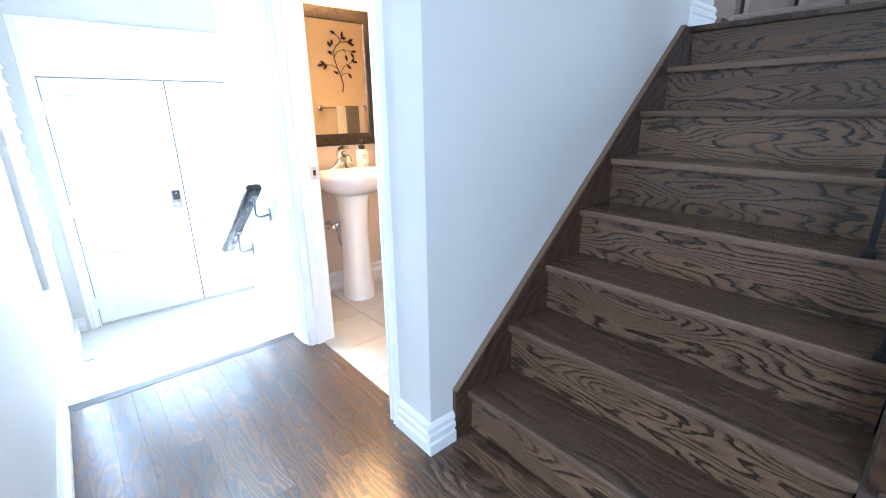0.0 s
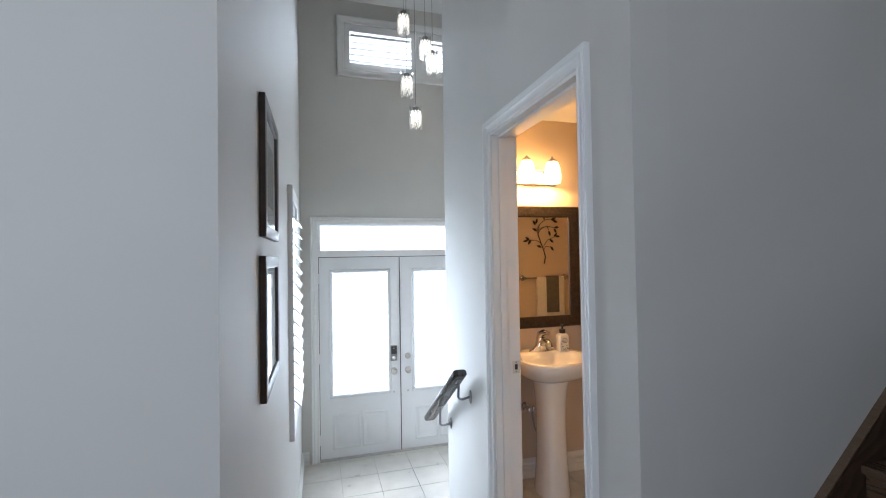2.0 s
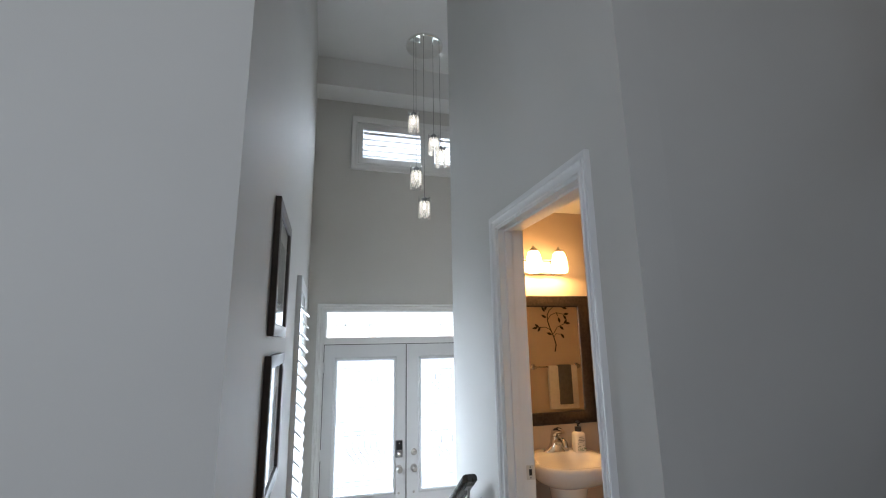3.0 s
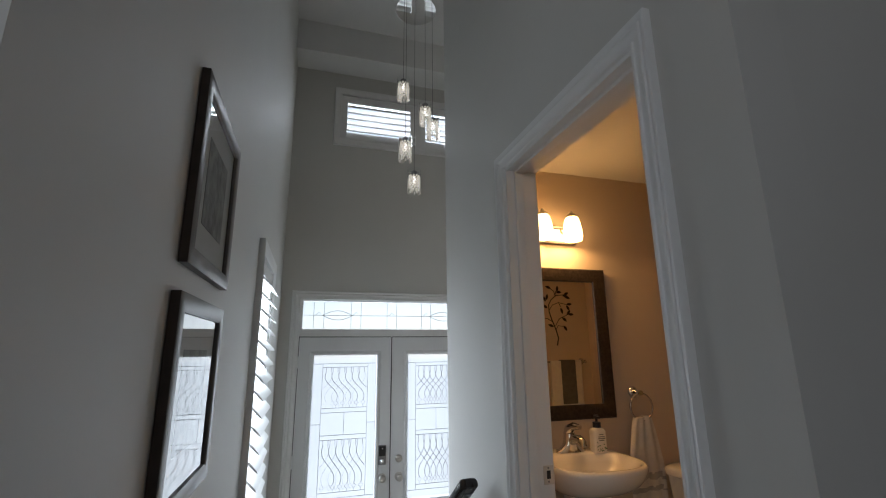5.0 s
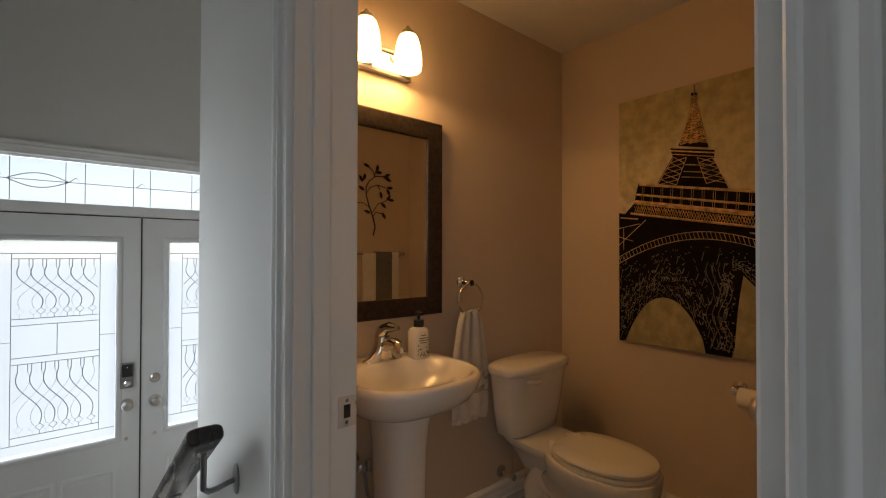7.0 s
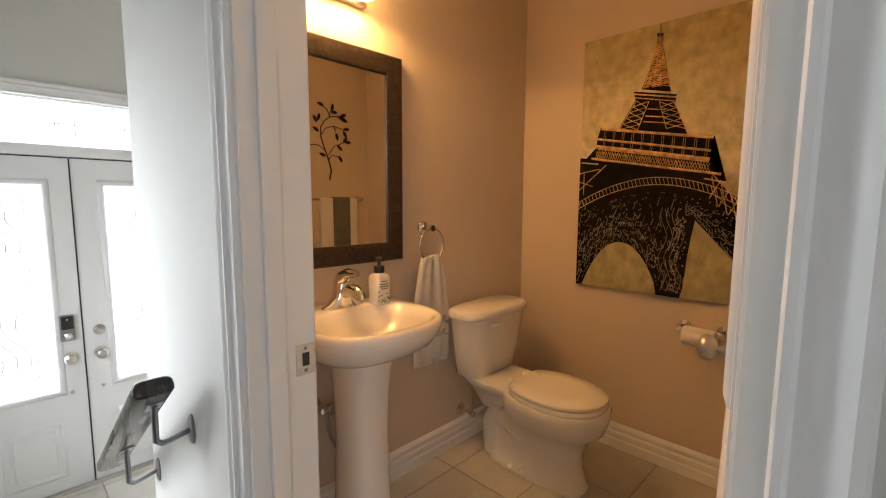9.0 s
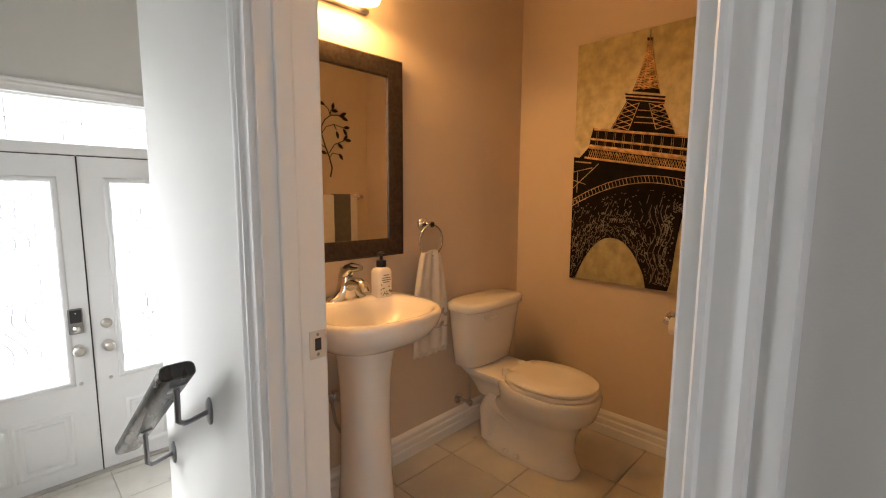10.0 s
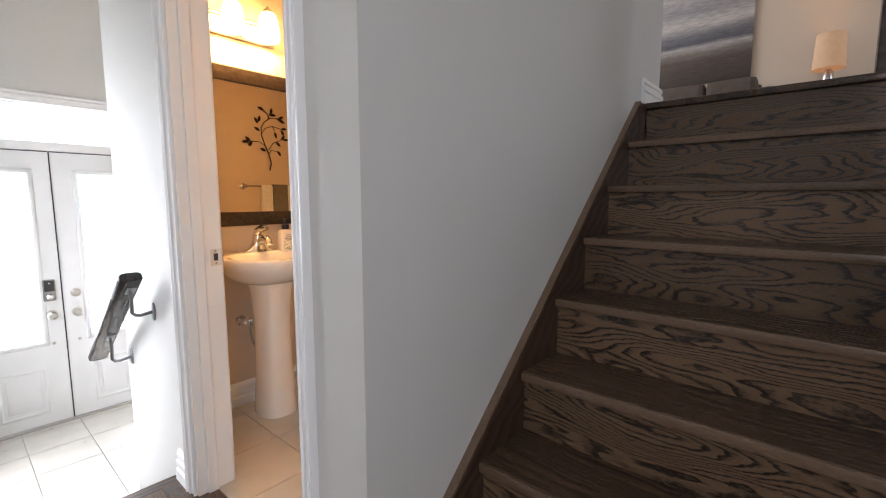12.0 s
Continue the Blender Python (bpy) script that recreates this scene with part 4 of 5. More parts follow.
vl = part("shut_off_valve", lathe(bmesh.new(), (1.785, PY, 0.445), (0, -1, 0), [(0.028, 0), (0.028, 0.005), (0.009, 0.007), (0.009, 0.05), (0.016, 0.055), (0.016, 0.08), (0.006, 0.085)], 16), CHROME, sk, "", 40)
part("supply_hose", tube(bmesh.new(), [(1.80, 3.665, 0.44), (1.802, 3.66, 0.40), (1.808, 3.655, 0.345), (1.825, 3.65, 0.305), (1.85, 3.655, 0.29), (1.88, 3.665, 0.32), (1.88, 3.67, 0.62)], 0.006, 8), STEEL, vl)
part("valve_handle", boxes(((1.800, 3.640, 0.428), (1.822, 3.668, 0.468)), bevel=0.007), CHROME, vl)

tl = thing("toilet", (2.56, 3.37, 0), "white two-piece toilet with the seat lid closed", "toilet")
TX, TT = 2.557, 2.598
part("bowl", loft(bmesh.new(), [rounded(cx, cy, hx, hy, z, 40, pw) for z, hx, hy, cx, cy, pw in ((0.0, 0.096, 0.236, 2.610, 3.342, 3.0), (0.012, 0.098, 0.238, 2.610, 3.342, 3.0), (0.03, 0.090, 0.226, 2.608, 3.342, 3.0), (0.10, 0.078, 0.216, 2.604, 3.344, 2.8), (0.17, 0.080, 0.214, 2.596, 3.332, 2.6), (0.24, 0.104, 0.216, 2.580, 3.296, 2.4), (0.29, 0.140, 0.212, 2.562, 3.238, 2.3), (0.345, 0.162, 0.220, 2.558, 3.230, 2.3), (0.375, 0.166, 0.223, 2.557, 3.230, 2.3), (0.385, 0.162, 0.219, 2.557, 3.230, 2.3))]), CERAMIC, tl, "", 60)
part("trapway", tube(bmesh.new(), [(2.600, 3.24, 0.135), (2.588, 3.29, 0.125), (2.576, 3.35, 0.150), (2.570, 3.42, 0.210), (2.570, 3.49, 0.235), (2.574, 3.53, 0.17), (2.578, 3.535, 0.03)], [0.03, 0.044, 0.056, 0.066, 0.070, 0.066, 0.056], 16), CERAMIC, tl, "", 60)
part("tank_shelf", loft(bmesh.new(), [rounded(cx, cy, hx, hy, z, 32, 3.0) for z, hx, cx, cy, hy in ((0.24, 0.06, 2.59, 3.50, 0.12), (0.30, 0.082, 2.584, 3.50, 0.15), (0.345, 0.112, 2.578, 3.50, 0.176), (0.376, 0.136, 2.574, 3.50, 0.182), (0.390, 0.132, 2.574, 3.50, 0.178))]), CERAMIC, tl, "", 60)
for bx, by in ((2.506, 3.345), (2.506, 3.405)):
    part("bolt_cap", lathe(bmesh.new(), (bx, by, 0.028), (-0.6, 0, 0.8), [(0.014, 0), (0.012, 0.008), (0.005, 0.012)], 14), CERAMIC, tl, "", 50)
tk = part("tank", loft(bmesh.new(), [rounded(cx, 3.605, hx, hy, z, 40, 3.6) for z, hx, hy, cx in ((0.392, 0.150, 0.062, 2.585), (0.398, 0.164, 0.072, 2.586), (0.50, 0.182, 0.080, 2.592), (0.656, 0.206, 0.090, TT))]), CERAMIC, tl, "", 60)
part("tank_lid", loft(bmesh.new(), [rounded(TT, 3.602, hx, hy, z, 40, 3.4) for z, hx, hy in ((0.657, 0.208, 0.092), (0.662, 0.219, 0.101), (0.684, 0.221, 0.103), (0.695, 0.214, 0.097), (0.700, 0.198, 0.083))]), CERAMIC, tl, "", 60)
part("flush_lever", tube(bmesh.new(), [(TT - 0.105, 3.530, 0.632), (TT - 0.105, 3.508, 0.632), (TT - 0.08, 3.503, 0.630), (TT - 0.05, 3.503, 0.627)], [0.012, 0.011, 0.010, 0.009], 12), PLASTIC, tk, "", 60)
bm = loft(bmesh.new(), [rounded(TX, 3.222, hx, hy + 0.012, z, 40, 2.2) for z, hx, hy in ((0.387, 0.156, 0.186), (0.390, 0.157, 0.190), (0.400, 0.158, 0.191), (0.405, 0.158, 0.188))])
for v in bm.verts:
    v.co.y = min(v.co.y, 3.372 + 0.25 * (v.co.y - 3.372))
part("seat", bm, PLASTIC, tl, "", 50)
bm = loft(bmesh.new(), [rounded(TX, 3.222, hx, hy + 0.012, z, 40, 2.2) for z, hx, hy in ((0.4085, 0.155, 0.185), (0.411, 0.157, 0.190), (0.420, 0.156, 0.189), (0.428, 0.145, 0.174), (0.430, 0.09, 0.11))])
for v in bm.verts:
    v.co.y = min(v.co.y, 3.372 + 0.25 * (v.co.y - 3.372))
part("seat_lid", bm, PLASTIC, tl, "", 50)
for sx in (-0.06, 0.06):
    part("hinge_cap", lathe(bmesh.new(), (TX + sx, 3.405, 0.388), (0, 0, 1), [(0.016, 0), (0.016, 0.03), (0.011, 0.036)], 14), PLASTIC, tl, "", 50)
vl = part("shut_off_valve", lathe(bmesh.new(), (2.545, PY, 0.162), (0, -1, 0), [(0.028, 0), (0.028, 0.005), (0.009, 0.007), (0.009, 0.06), (0.015, 0.064), (0.015, 0.085), (0.006, 0.09)], 16), CHROME, tl, "", 40)
part("supply_hose", tube(bmesh.new(), [(2.545, 3.655, 0.162), (2.545, 3.65, 0.22), (2.525, 3.64, 0.30), (2.515, 3.63, 0.36)], 0.0055, 8), NICKEL, vl)
part("fill_nut", lathe(bmesh.new(), (2.515, 3.63, 0.358), (0, 0, 1), [(0.014, 0), (0.016, 0.006), (0.016, 0.03), (0.01, 0.036)], 10), IRON, tl)

tl.location.x += 0.016

sb = thing("soap_bottle", (1.984, 3.60, 0.8), "white soap bottle with a black pump and printed label", "soap bottle")
part("bottle", loft(bmesh.new(), [rounded(1.984, 3.60, hx, hx * 0.85, z, 24, pw) for z, hx, pw in ((0.8005, 0.030, 4), (0.804, 0.034, 4), (0.895, 0.034, 4), (0.907, 0.028, 3), (0.912, 0.016, 2))]), PLASTIC, sb, "", 50)
pm = part("pump", lathe(bmesh.new(), (1.984, 3.60, 0.912), (0, 0, 1), [(0.019, 0), (0.019, 0.024), (0.006, 0.026), (0.006, 0.042), (0.011, 0.043), (0.011, 0.055), (0.004, 0.057)], 16), BLACK, sb, "black pump", 40)
part("nozzle", boxes(((1.966, 3.562, 0.956), (1.978, 3.60, 0.966)), bevel=0.002), BLACK, pm)
bm = bmesh.new()
for k, (hw, z) in enumerate(((0.012, 0.884), (0.018, 0.874), (0.020, 0.866), (0.014, 0.858))):
    box(bm, (1.984 - hw, 3.5702, z - 0.0016), (1.984 + hw, 3.5712, z + 0.0016))
part("label_bars", bm, LABELINK, sb, "unreadable printed lines")
bm = bmesh.new()
rnd = random.Random(5)
for k in range(18):
    cx, cz, a = 1.984 + rnd.uniform(-0.024, 0.024), 0.812 + abs(rnd.gauss(0, 0.016)), rnd.uniform(0, 3.1)
    bm.faces.new([bm.verts.new((cx + math.cos(a + t) * r, 3.5704, cz + math.sin(a + t) * r)) for t, r in ((0, 0.006), (1.57, 0.0022), (3.14, 0.006), (4.71, 0.0022))])
part("leaf_print", bm, LEAFINK, sb, "small printed green leaves")

mr = thing("wall_mirror", (1.88, PY, 0.935), "rectangular mirror in a wide dark hammered frame", "mirror")
mrect = (1.57 + 0.068, 2.181 - 0.068, 0.935 + 0.068, 1.703 - 0.068)
my = lambda a, b, v: (a, PY - v, b)
part("frame", frame_sweep(bmesh.new(), mrect, [(0.0, 0.002), (0.0, 0.016), (0.006, 0.020), (0.050, 0.030), (0.064, 0.030), (0.070, 0.024), (0.070, 0.002)], my), DARKFRAME, mr, "", 35)
part("mirror_glass", boxes((my(mrect[0], mrect[2], 0.006), my(mrect[1], mrect[3], 0.011))), MIRROR, mr, "silvered mirror glass")

vn = thing("vanity_light", (1.79, PY, 1.85), "chrome bar light with three glowing frosted shades", "wall lamp")
plate = part("back_plate", boxes(((1.55, PY - 0.018, 1.856), (2.018, PY, 1.927)), bevel=0.003), CHROME, vn)
for z in (1.842, 1.929):
    part("plate_rail", boxes(((1.545, PY - 0.028, z), (2.022, PY, z + 0.013)), bevel=0.003), STEEL, plate, "dark steel rail")
for x in (1.607, 1.782, 1.957):
    arm = part("arm", tube(bmesh.new(), [(x, PY - 0.015, 1.893), (x, PY - 0.05, 1.918), (x, PY - 0.08, 1.973), (x, PY - 0.096, 1.992)], 0.006, 8), NICKEL, vn)
    part("finial", lathe(bmesh.new(), (x, PY - 0.098, 1.973), (0, 0, 1), [(0.03, 0), (0.024, 0.014), (0.010, 0.022), (0.008, 0.03), (0.004, 0.036)], 16), NICKEL, arm, "", 50)
    part("shade", lathe(bmesh.new(), (x, PY - 0.098, 1.976), (0, 0, -1), [(0.026, 0), (0.036, 0.012), (0.044, 0.04), (0.050, 0.08), (0.051, 0.11), (0.047, 0.132), (0.042, 0.134), (0.045, 0.11), (0.040, 0.05), (0.02, 0.01)], 24), SHADE_GLOW, vn, "glowing frosted glass shade", 60)
    bulb = bpy.data.lights.new("vanity_bulb", "SPOT")
    bulb.energy, bulb.color, bulb.shadow_soft_size, bulb.spot_size, bulb.spot_blend = 4.4, (1.0, 0.53, 0.175), 0.03, radians(176), 0.12
    new("vanity_bulb", bulb).matrix_world = look((x, PY - 0.098, 1.838), (x, PY - 0.110, 0.0))

tr = thing("towel_ring", (2.312, PY, 1.05), "chrome towel ring on a round rosette", "towel ring")
part("rosette", lathe(bmesh.new(), (2.312, PY, 1.052), (0, -1, 0), [(0.030, 0), (0.030, 0.006), (0.022, 0.014), (0.012, 0.018), (0.011, 0.05), (0.015, 0.055), (0.013, 0.066)], 20), CHROME, tr, "", 45)
part("ring", tube(bmesh.new(), [(2.312 + 0.068 * math.sin(2 * math.pi * k / 36), PY - 0.058, 0.982 + 0.068 * math.cos(2 * math.pi * k / 36)) for k in range(37)], 0.0048, 8, False), CHROME, tr, "", 60)


def towel(cx, cy, w, z0, z1, folds, gather=0.55, axis=0, deep=0.022):
    """A hanging cloth: wavy closed section, gathered towards the top."""
    bm = bmesh.new()
    rings = []
    n = 56
    for j in range(15):
        q = j / 14
        z = z1 + (z0 - z1) * q
        ww = w * (gather + (1 - gather) * min(1, q * 1.9) ** 0.7) / 2
        ring = []
        for k in range(n):
            side = 1 if k < n // 2 else -1
            t = (k % (n // 2)) / (n // 2 - 1) * 2 - 1
            t = t if side > 0 else -t
            wave = 0.45 * math.sin(folds * math.pi * t + 1.1 * q) + 0.25 * math.sin(folds * 2.3 * t + 2.0 + q)
            a, o = ww * t, deep * (0.5 + 0.2 * (1 - q)) * side * math.sqrt(max(0.05, 1 - t ** 6)) + deep * wave * 0.6
            p = (cx + a, cy + o) if axis == 0 else (cx + o, cy + a)
            ring.append(bm.verts.new((*p, z + 0.004 * math.sin(3 * t + q))))
        rings.append(ring)
    skin(bm, rings, True, True)
    return bm


tw = thing("hand_towel", (2.312, PY - 0.058, 0.47), "white terry hand towel with grey stripes and fringe", "towel")
part("cloth", towel(2.312, PY - 0.055, 0.205, 0.49, 0.935, 3, 0.5, 0, 0.016), TERRY, tw, "", 70)
for zs0, zs1 in ((0.632, 0.668), (0.582, 0.606)):
    part("stripe", towel(2.312, PY - 0.055, 0.2068, zs0, zs1, 3, 0.998, 0, 0.0176), TERRY_LIGHTGREY, tw, "grey woven stripe", 70)
bm = bmesh.new()
rnd = random.Random(2)
for k in range(60):
    t = k / 59 * 2 - 1
    x = 2.312 + 0.1 * t
    o = 0.022 * 0.6 * (0.45 * math.sin(4 * math.pi * t + 1.1) + 0.25 * math.sin(9.2 * t + 3.0)) - 0.006
    box(bm, (x - 0.0012, PY - 0.056 + o, 0.468 + rnd.uniform(0, 0.008)), (x + 0.0012, PY - 0.053 + o, 0.494))
part("fringe", bm, TERRY, tw)

tpx = thing("toilet_paper_holder", (PX, 2.83, 0.645), "chrome toilet paper holder with two round posts", "paper holder")
for y in (2.755, 2.902):
    part("post", lathe(bmesh.new(), (PX, y, 0.648), (-1, 0, 0), [(0.027, 0), (0.027, 0.006), (0.019, 0.013), (0.011, 0.018), (0.010, 0.055), (0.015, 0.06), (0.015, 0.078), (0.008, 0.082)], 18), CHROME, tpx, "", 45)
part("bar", tube(bmesh.new(), [(PX - 0.068, 2.76, 0.648), (PX - 0.068, 2.897, 0.648)], 0.009, 10), CHROME, tpx)
tagged(part("toilet_paper_roll", lathe(bmesh.new(), (PX - 0.068, 2.774, 0.628), (0, 1, 0), [(0.021, 0), (0.036, 0), (0.037, 0.002), (0.037, 0.11), (0.036, 0.112), (0.021, 0.112)], 28), PAPER, None, "", 45), "small white toilet paper roll on its holder", "toilet paper")

# painting of a lattice tower
cv = thing("canvas_painting", (PX, 3.0, 0.767), "canvas painting of an iron lattice tower in black and ochre", "painting")
PW, PH, PY1, PZ0 = 0.755, 1.128, 3.386, 0.767
part("canvas", boxes(((PX - 0.032, PY1 - PW, PZ0), (PX - 0.002, PY1, PZ0 + PH)), bevel=0.002), CANVAS, cv, "mottled ochre canvas")


def on_canvas(u, w, lift):
    return (PX - 0.032 - lift, PY1 - PW * u, PZ0 + PH * w)


def patch(bm, pts, lift=0.0015):
    f = bm.faces.new([bm.verts.new(on_canvas(u, w, lift)) for u, w in pts])
    bmesh.ops.triangulate(bm, faces=[f])


def stroke(bm, a, b, r=0.002, lift=0.0022):
    tube(bm, [on_canvas(*a, lift), on_canvas(*b, lift)], r, 4)


for label, pts in (("painted tower top", [(0.424, 0.966), (0.458, 0.961), (0.456, 0.922), (0.427, 0.93)]), ("painted tower spire", [(0.427, 0.935), (0.456, 0.930), (0.472, 0.86), (0.512, 0.750), (0.356, 0.775), (0.410, 0.87)]), ("painted upper deck", [(0.312, 0.772), (0.542, 0.738), (0.538, 0.708), (0.322, 0.742)]), ("painted tower trunk", [(0.328, 0.742), (0.532, 0.709), (0.612, 0.585), (0.238, 0.640)]), ("painted lower deck", [(0.125, 0.650), (0.735, 0.579), (0.722, 0.532), (0.732, 0.520), (0.724, 0.490), (0.80, 0.425), (0.0, 0.400), (0.0, 0.503), (0.100, 0.572), (0.108, 0.606)])):
    bm = bmesh.new()
    patch(bm, pts)
    part("tower_section", bm, INKBLACK, cv, label)
bm2 = bmesh.new()
for seg in range(24):
    u0, u1 = seg / 24 * 0.985, (seg + 1) / 24 * 0.985

    def top(u):
        return 0.535 - 0.09 * (u / 0.72) if u < 0.72 else 0.445 - 0.72 * (u - 0.72) ** 1.1

    def low(u):
        if u < 0.489:
            t = (u - 0.02) / 0.469
            return max(0.0, 0.192 * (1 - abs(2 * t - 1.08) ** 2.2)) if 0 < t < 1 else 0.0
        if u < 0.628:
            return 0.0
        if u < 0.67:
            return 0.289 * ((u - 0.628) / 0.042) ** 0.6
        return 0.289 - 0.72 * (u - 0.67)

    steps_n = 3
    for j in range(steps_n):
        a, b = u0 + (u1 - u0) * j / steps_n, u0 + (u1 - u0) * (j + 1) / steps_n
        la, lb = max(0, low(a)), max(0, low(b))
        ta, tb = top(a), top(b)
        if ta > la and tb > lb:
            patch(bm2, [(a, la), (b, lb), (b, tb), (a, ta)], 0.0013)
part("tower_base", bm2, INKBLACK, cv, "black painted tower legs and arches")

gold = bmesh.new()
rnd = random.Random(11)
for (a, b, r) in (((0.131, 0.645), (0.730, 0.574), 0.0055), ((0.112, 0.606), (0.722, 0.530), 0.0048), ((0.105, 0.575), (0.718, 0.498), 0.0100), ((0.075, 0.530), (0.775, 0.448), 0.0050), ((0.01, 0.515), (0.12, 0.505), 0.003), ((0.70, 0.435), (0.80, 0.420), 0.003), ((0.315, 0.762), (0.54, 0.728), 0.003), ((0.32, 0.748), (0.538, 0.714), 0.002)):
    stroke(gold, a, b, r)
for side in (0, 1):
    for k in range(9):
        q0, q1 = k / 9, (k + 1) / 9
        l0, l1 = (0.427 - 0.062 * q0 ** 1.4, 0.925 - 0.145 * q0), (0.427 - 0.062 * q1 ** 1.4, 0.925 - 0.145 * q1)
        r0, r1 = (0.456 + 0.048 * q0 ** 1.4, 0.925 - 0.155 * q0), (0.456 + 0.048 * q1 ** 1.4, 0.925 - 0.155 * q1)
        stroke(gold, l0 if side else r0, r1 if side else l1, 0.0013)
        stroke(gold, l0 if side else r0, l1 if side else r1, 0.0013)
    for k in range(5):
        q0, q1 = k / 5, (k + 1) / 5
        for i0, i1 in (((0.33, 0.24), (0.40, 0.345)), ((0.455, 0.50), (0.53, 0.605))):
            pa = (i0[0] + (i0[1] - i0[0]) * q0, 0.735 - 0.10 * q0 - 0.12 * (i0[0] - 0.33))
            pb = (i1[0] + (i1[1] - i1[0]) * q1, 0.735 - 0.10 * q1 - 0.12 * (i1[0] - 0.33))
            pc = (i1[0] + (i1[1] - i1[0]) * q0, 0.735 - 0.10 * q0 - 0.12 * (i1[0] - 0.33))
            pd_ = (i0[0] + (i0[1] - i0[0]) * q1, 0.735 - 0.10 * q1 - 0.12 * (i0[0] - 0.33))
            stroke(gold, pa if side else pc, pb if side else pd_, 0.0015)
            stroke(gold, pa if side else pc, pd_ if side else pb, 0.0015)
for (w0, w1) in ((0.45, 0.02), (0.42, 0.0)):
    pts = [(u, (0.445 if w1 else 0.418) - 0.42 * abs(u - 0.46) ** 1.9) for u in [k / 22 * 0.98 for k in range(23)]]
    for p, q in zip(pts, pts[1:]):
        stroke(gold, p, q, 0.0016)
for k in range(44):
    u = k / 44 * 0.95
    t1, t0 = 0.445 - 0.42 * abs(u - 0.46) ** 1.9, 0.418 - 0.42 * abs(u + 0.012 - 0.46) ** 1.9
    stroke(gold, (u, t1), (u + 0.012, t0), 0.0012)
for k in range(30):
    u = 0.12 + 0.59 * k / 30
    stroke(gold, (u, 0.565 - 0.138 * (u - 0.12)), (u + 0.014, 0.545 - 0.138 * (u - 0.12)), 0.0011)
level = lambda u, w: w - 0.1185 * (u - 0.131)   # the decks fall away to one side
for k in range(11):
    u = 0.15 + 0.055 * k
    for du in (0.0, 0.010):
        stroke(gold, (u + du, level(u + du, 0.638)), (u + du - 0.002, level(u + du, 0.606)), 0.0007)
        stroke(gold, (u + du - 0.004, level(u + du, 0.600)), (u + du - 0.006, level(u + du, 0.578)), 0.0007)
for k in range(46):
    u = 0.10 + 0.0135 * k
    stroke(gold, (u, level(u, 0.556)), (u + 0.014, level(u, 0.528)), 0.0010)
    stroke(gold, (u + 0.014, level(u, 0.556)), (u, level(u, 0.528)), 0.0010)
for k in range(30):
    q = k / 30
    half, mid, w = 0.016 + 0.060 * q ** 1.5, 0.4405 - 0.004 * q, 0.955 - 0.175 * q
    for sg in (-1, 1):
        stroke(gold, (mid - sg * half, w), (mid + sg * half * 0.3, w - 0.010), 0.0010)
        stroke(gold, (mid, w), (mid + sg * half, w - 0.009), 0.0009)
for k in range(5):
    u, w = 0.735 + 0.045 * k, 0.44 - 0.028 * k
    stroke(gold, (u, w), (u + 0.035, w - 0.10), 0.0018)
    stroke(gold, (u + 0.042, w - 0.012), (u - 0.006, w - 0.075), 0.0018)
    stroke(gold, (u, w - 0.055), (u + 0.05, w - 0.078), 0.0014)
for a, b in (((0.72, 0.462), (0.985, 0.255)), ((0.0, 0.40), (0.17, 0.50)), ((0.0, 0.47), (0.13, 0.485)), ((0.03, 0.38), (0.03, 0.47)), ((0.0, 0.435), (0.09, 0.415)), ((0.395, 0.70), (0.49, 0.688)), ((0.385, 0.675), (0.50, 0.661)), ((0.375, 0.655), (0.51, 0.640))):
    stroke(gold, a, b, 0.0019)
tagged(part("gold_linework", gold, GOLDINK, cv, "ochre highlights of the lattice"), kind="stuff")
grey = bmesh.new()
arch = lambda u: 0.40 - 0.42 * abs(u - 0.46) ** 1.9
foot = lambda u: max(0, 0.20 - 1.9 * abs(u - 0.285) ** 1.7) if u < 0.49 else (0.01 if u < 0.62 else 0.30 - 0.75 * max(0, u - 0.66))
for k in range(64):
    u = 0.01 + 0.93 * k / 64
    for j in range(9):
        q, step = (j + rnd.uniform(-0.2, 0.2)) / 9, 0.0145
        lo, hi = foot(u), arch(u) - 0.02
        if hi - lo < 0.03 or (q > 0.62 and rnd.random() < 0.75):
            continue
        w, w2 = lo + 0.01 + (hi - lo - 0.02) * q, foot(u + step) + 0.01 + (arch(u + step) - 0.03 - foot(u + step)) * (q + rnd.choice((-0.09, 0.0, 0.09)))
        if abs(w2 - w) < 0.06 and w2 > 0.003:
            stroke(grey, (u, w), (u + step * rnd.uniform(0.5, 1.1), w2), rnd.uniform(0.0007, 0.0020))
for u in (0.515, 0.545, 0.575, 0.600):
    for k in range(12):
        stroke(grey, (u + 0.02 * math.sin(k), 0.02 + 0.026 * k), (u + 0.02 * math.sin(k + 1), 0.046 + 0.026 * k), 0.0014)
def pebble(u, w, ru, rw, turn):
    """A dab of grey paint."""
    c, sn = math.cos(turn), math.sin(turn)
    grey.faces.new([grey.verts.new(on_canvas(u + ru * math.cos(a) * c - rw * math.sin(a) * sn, w + (ru * math.cos(a) * sn + rw * math.sin(a) * c) * 0.67, 0.0021)) for a in (2 * math.pi * j / 7 for j in range(7))])


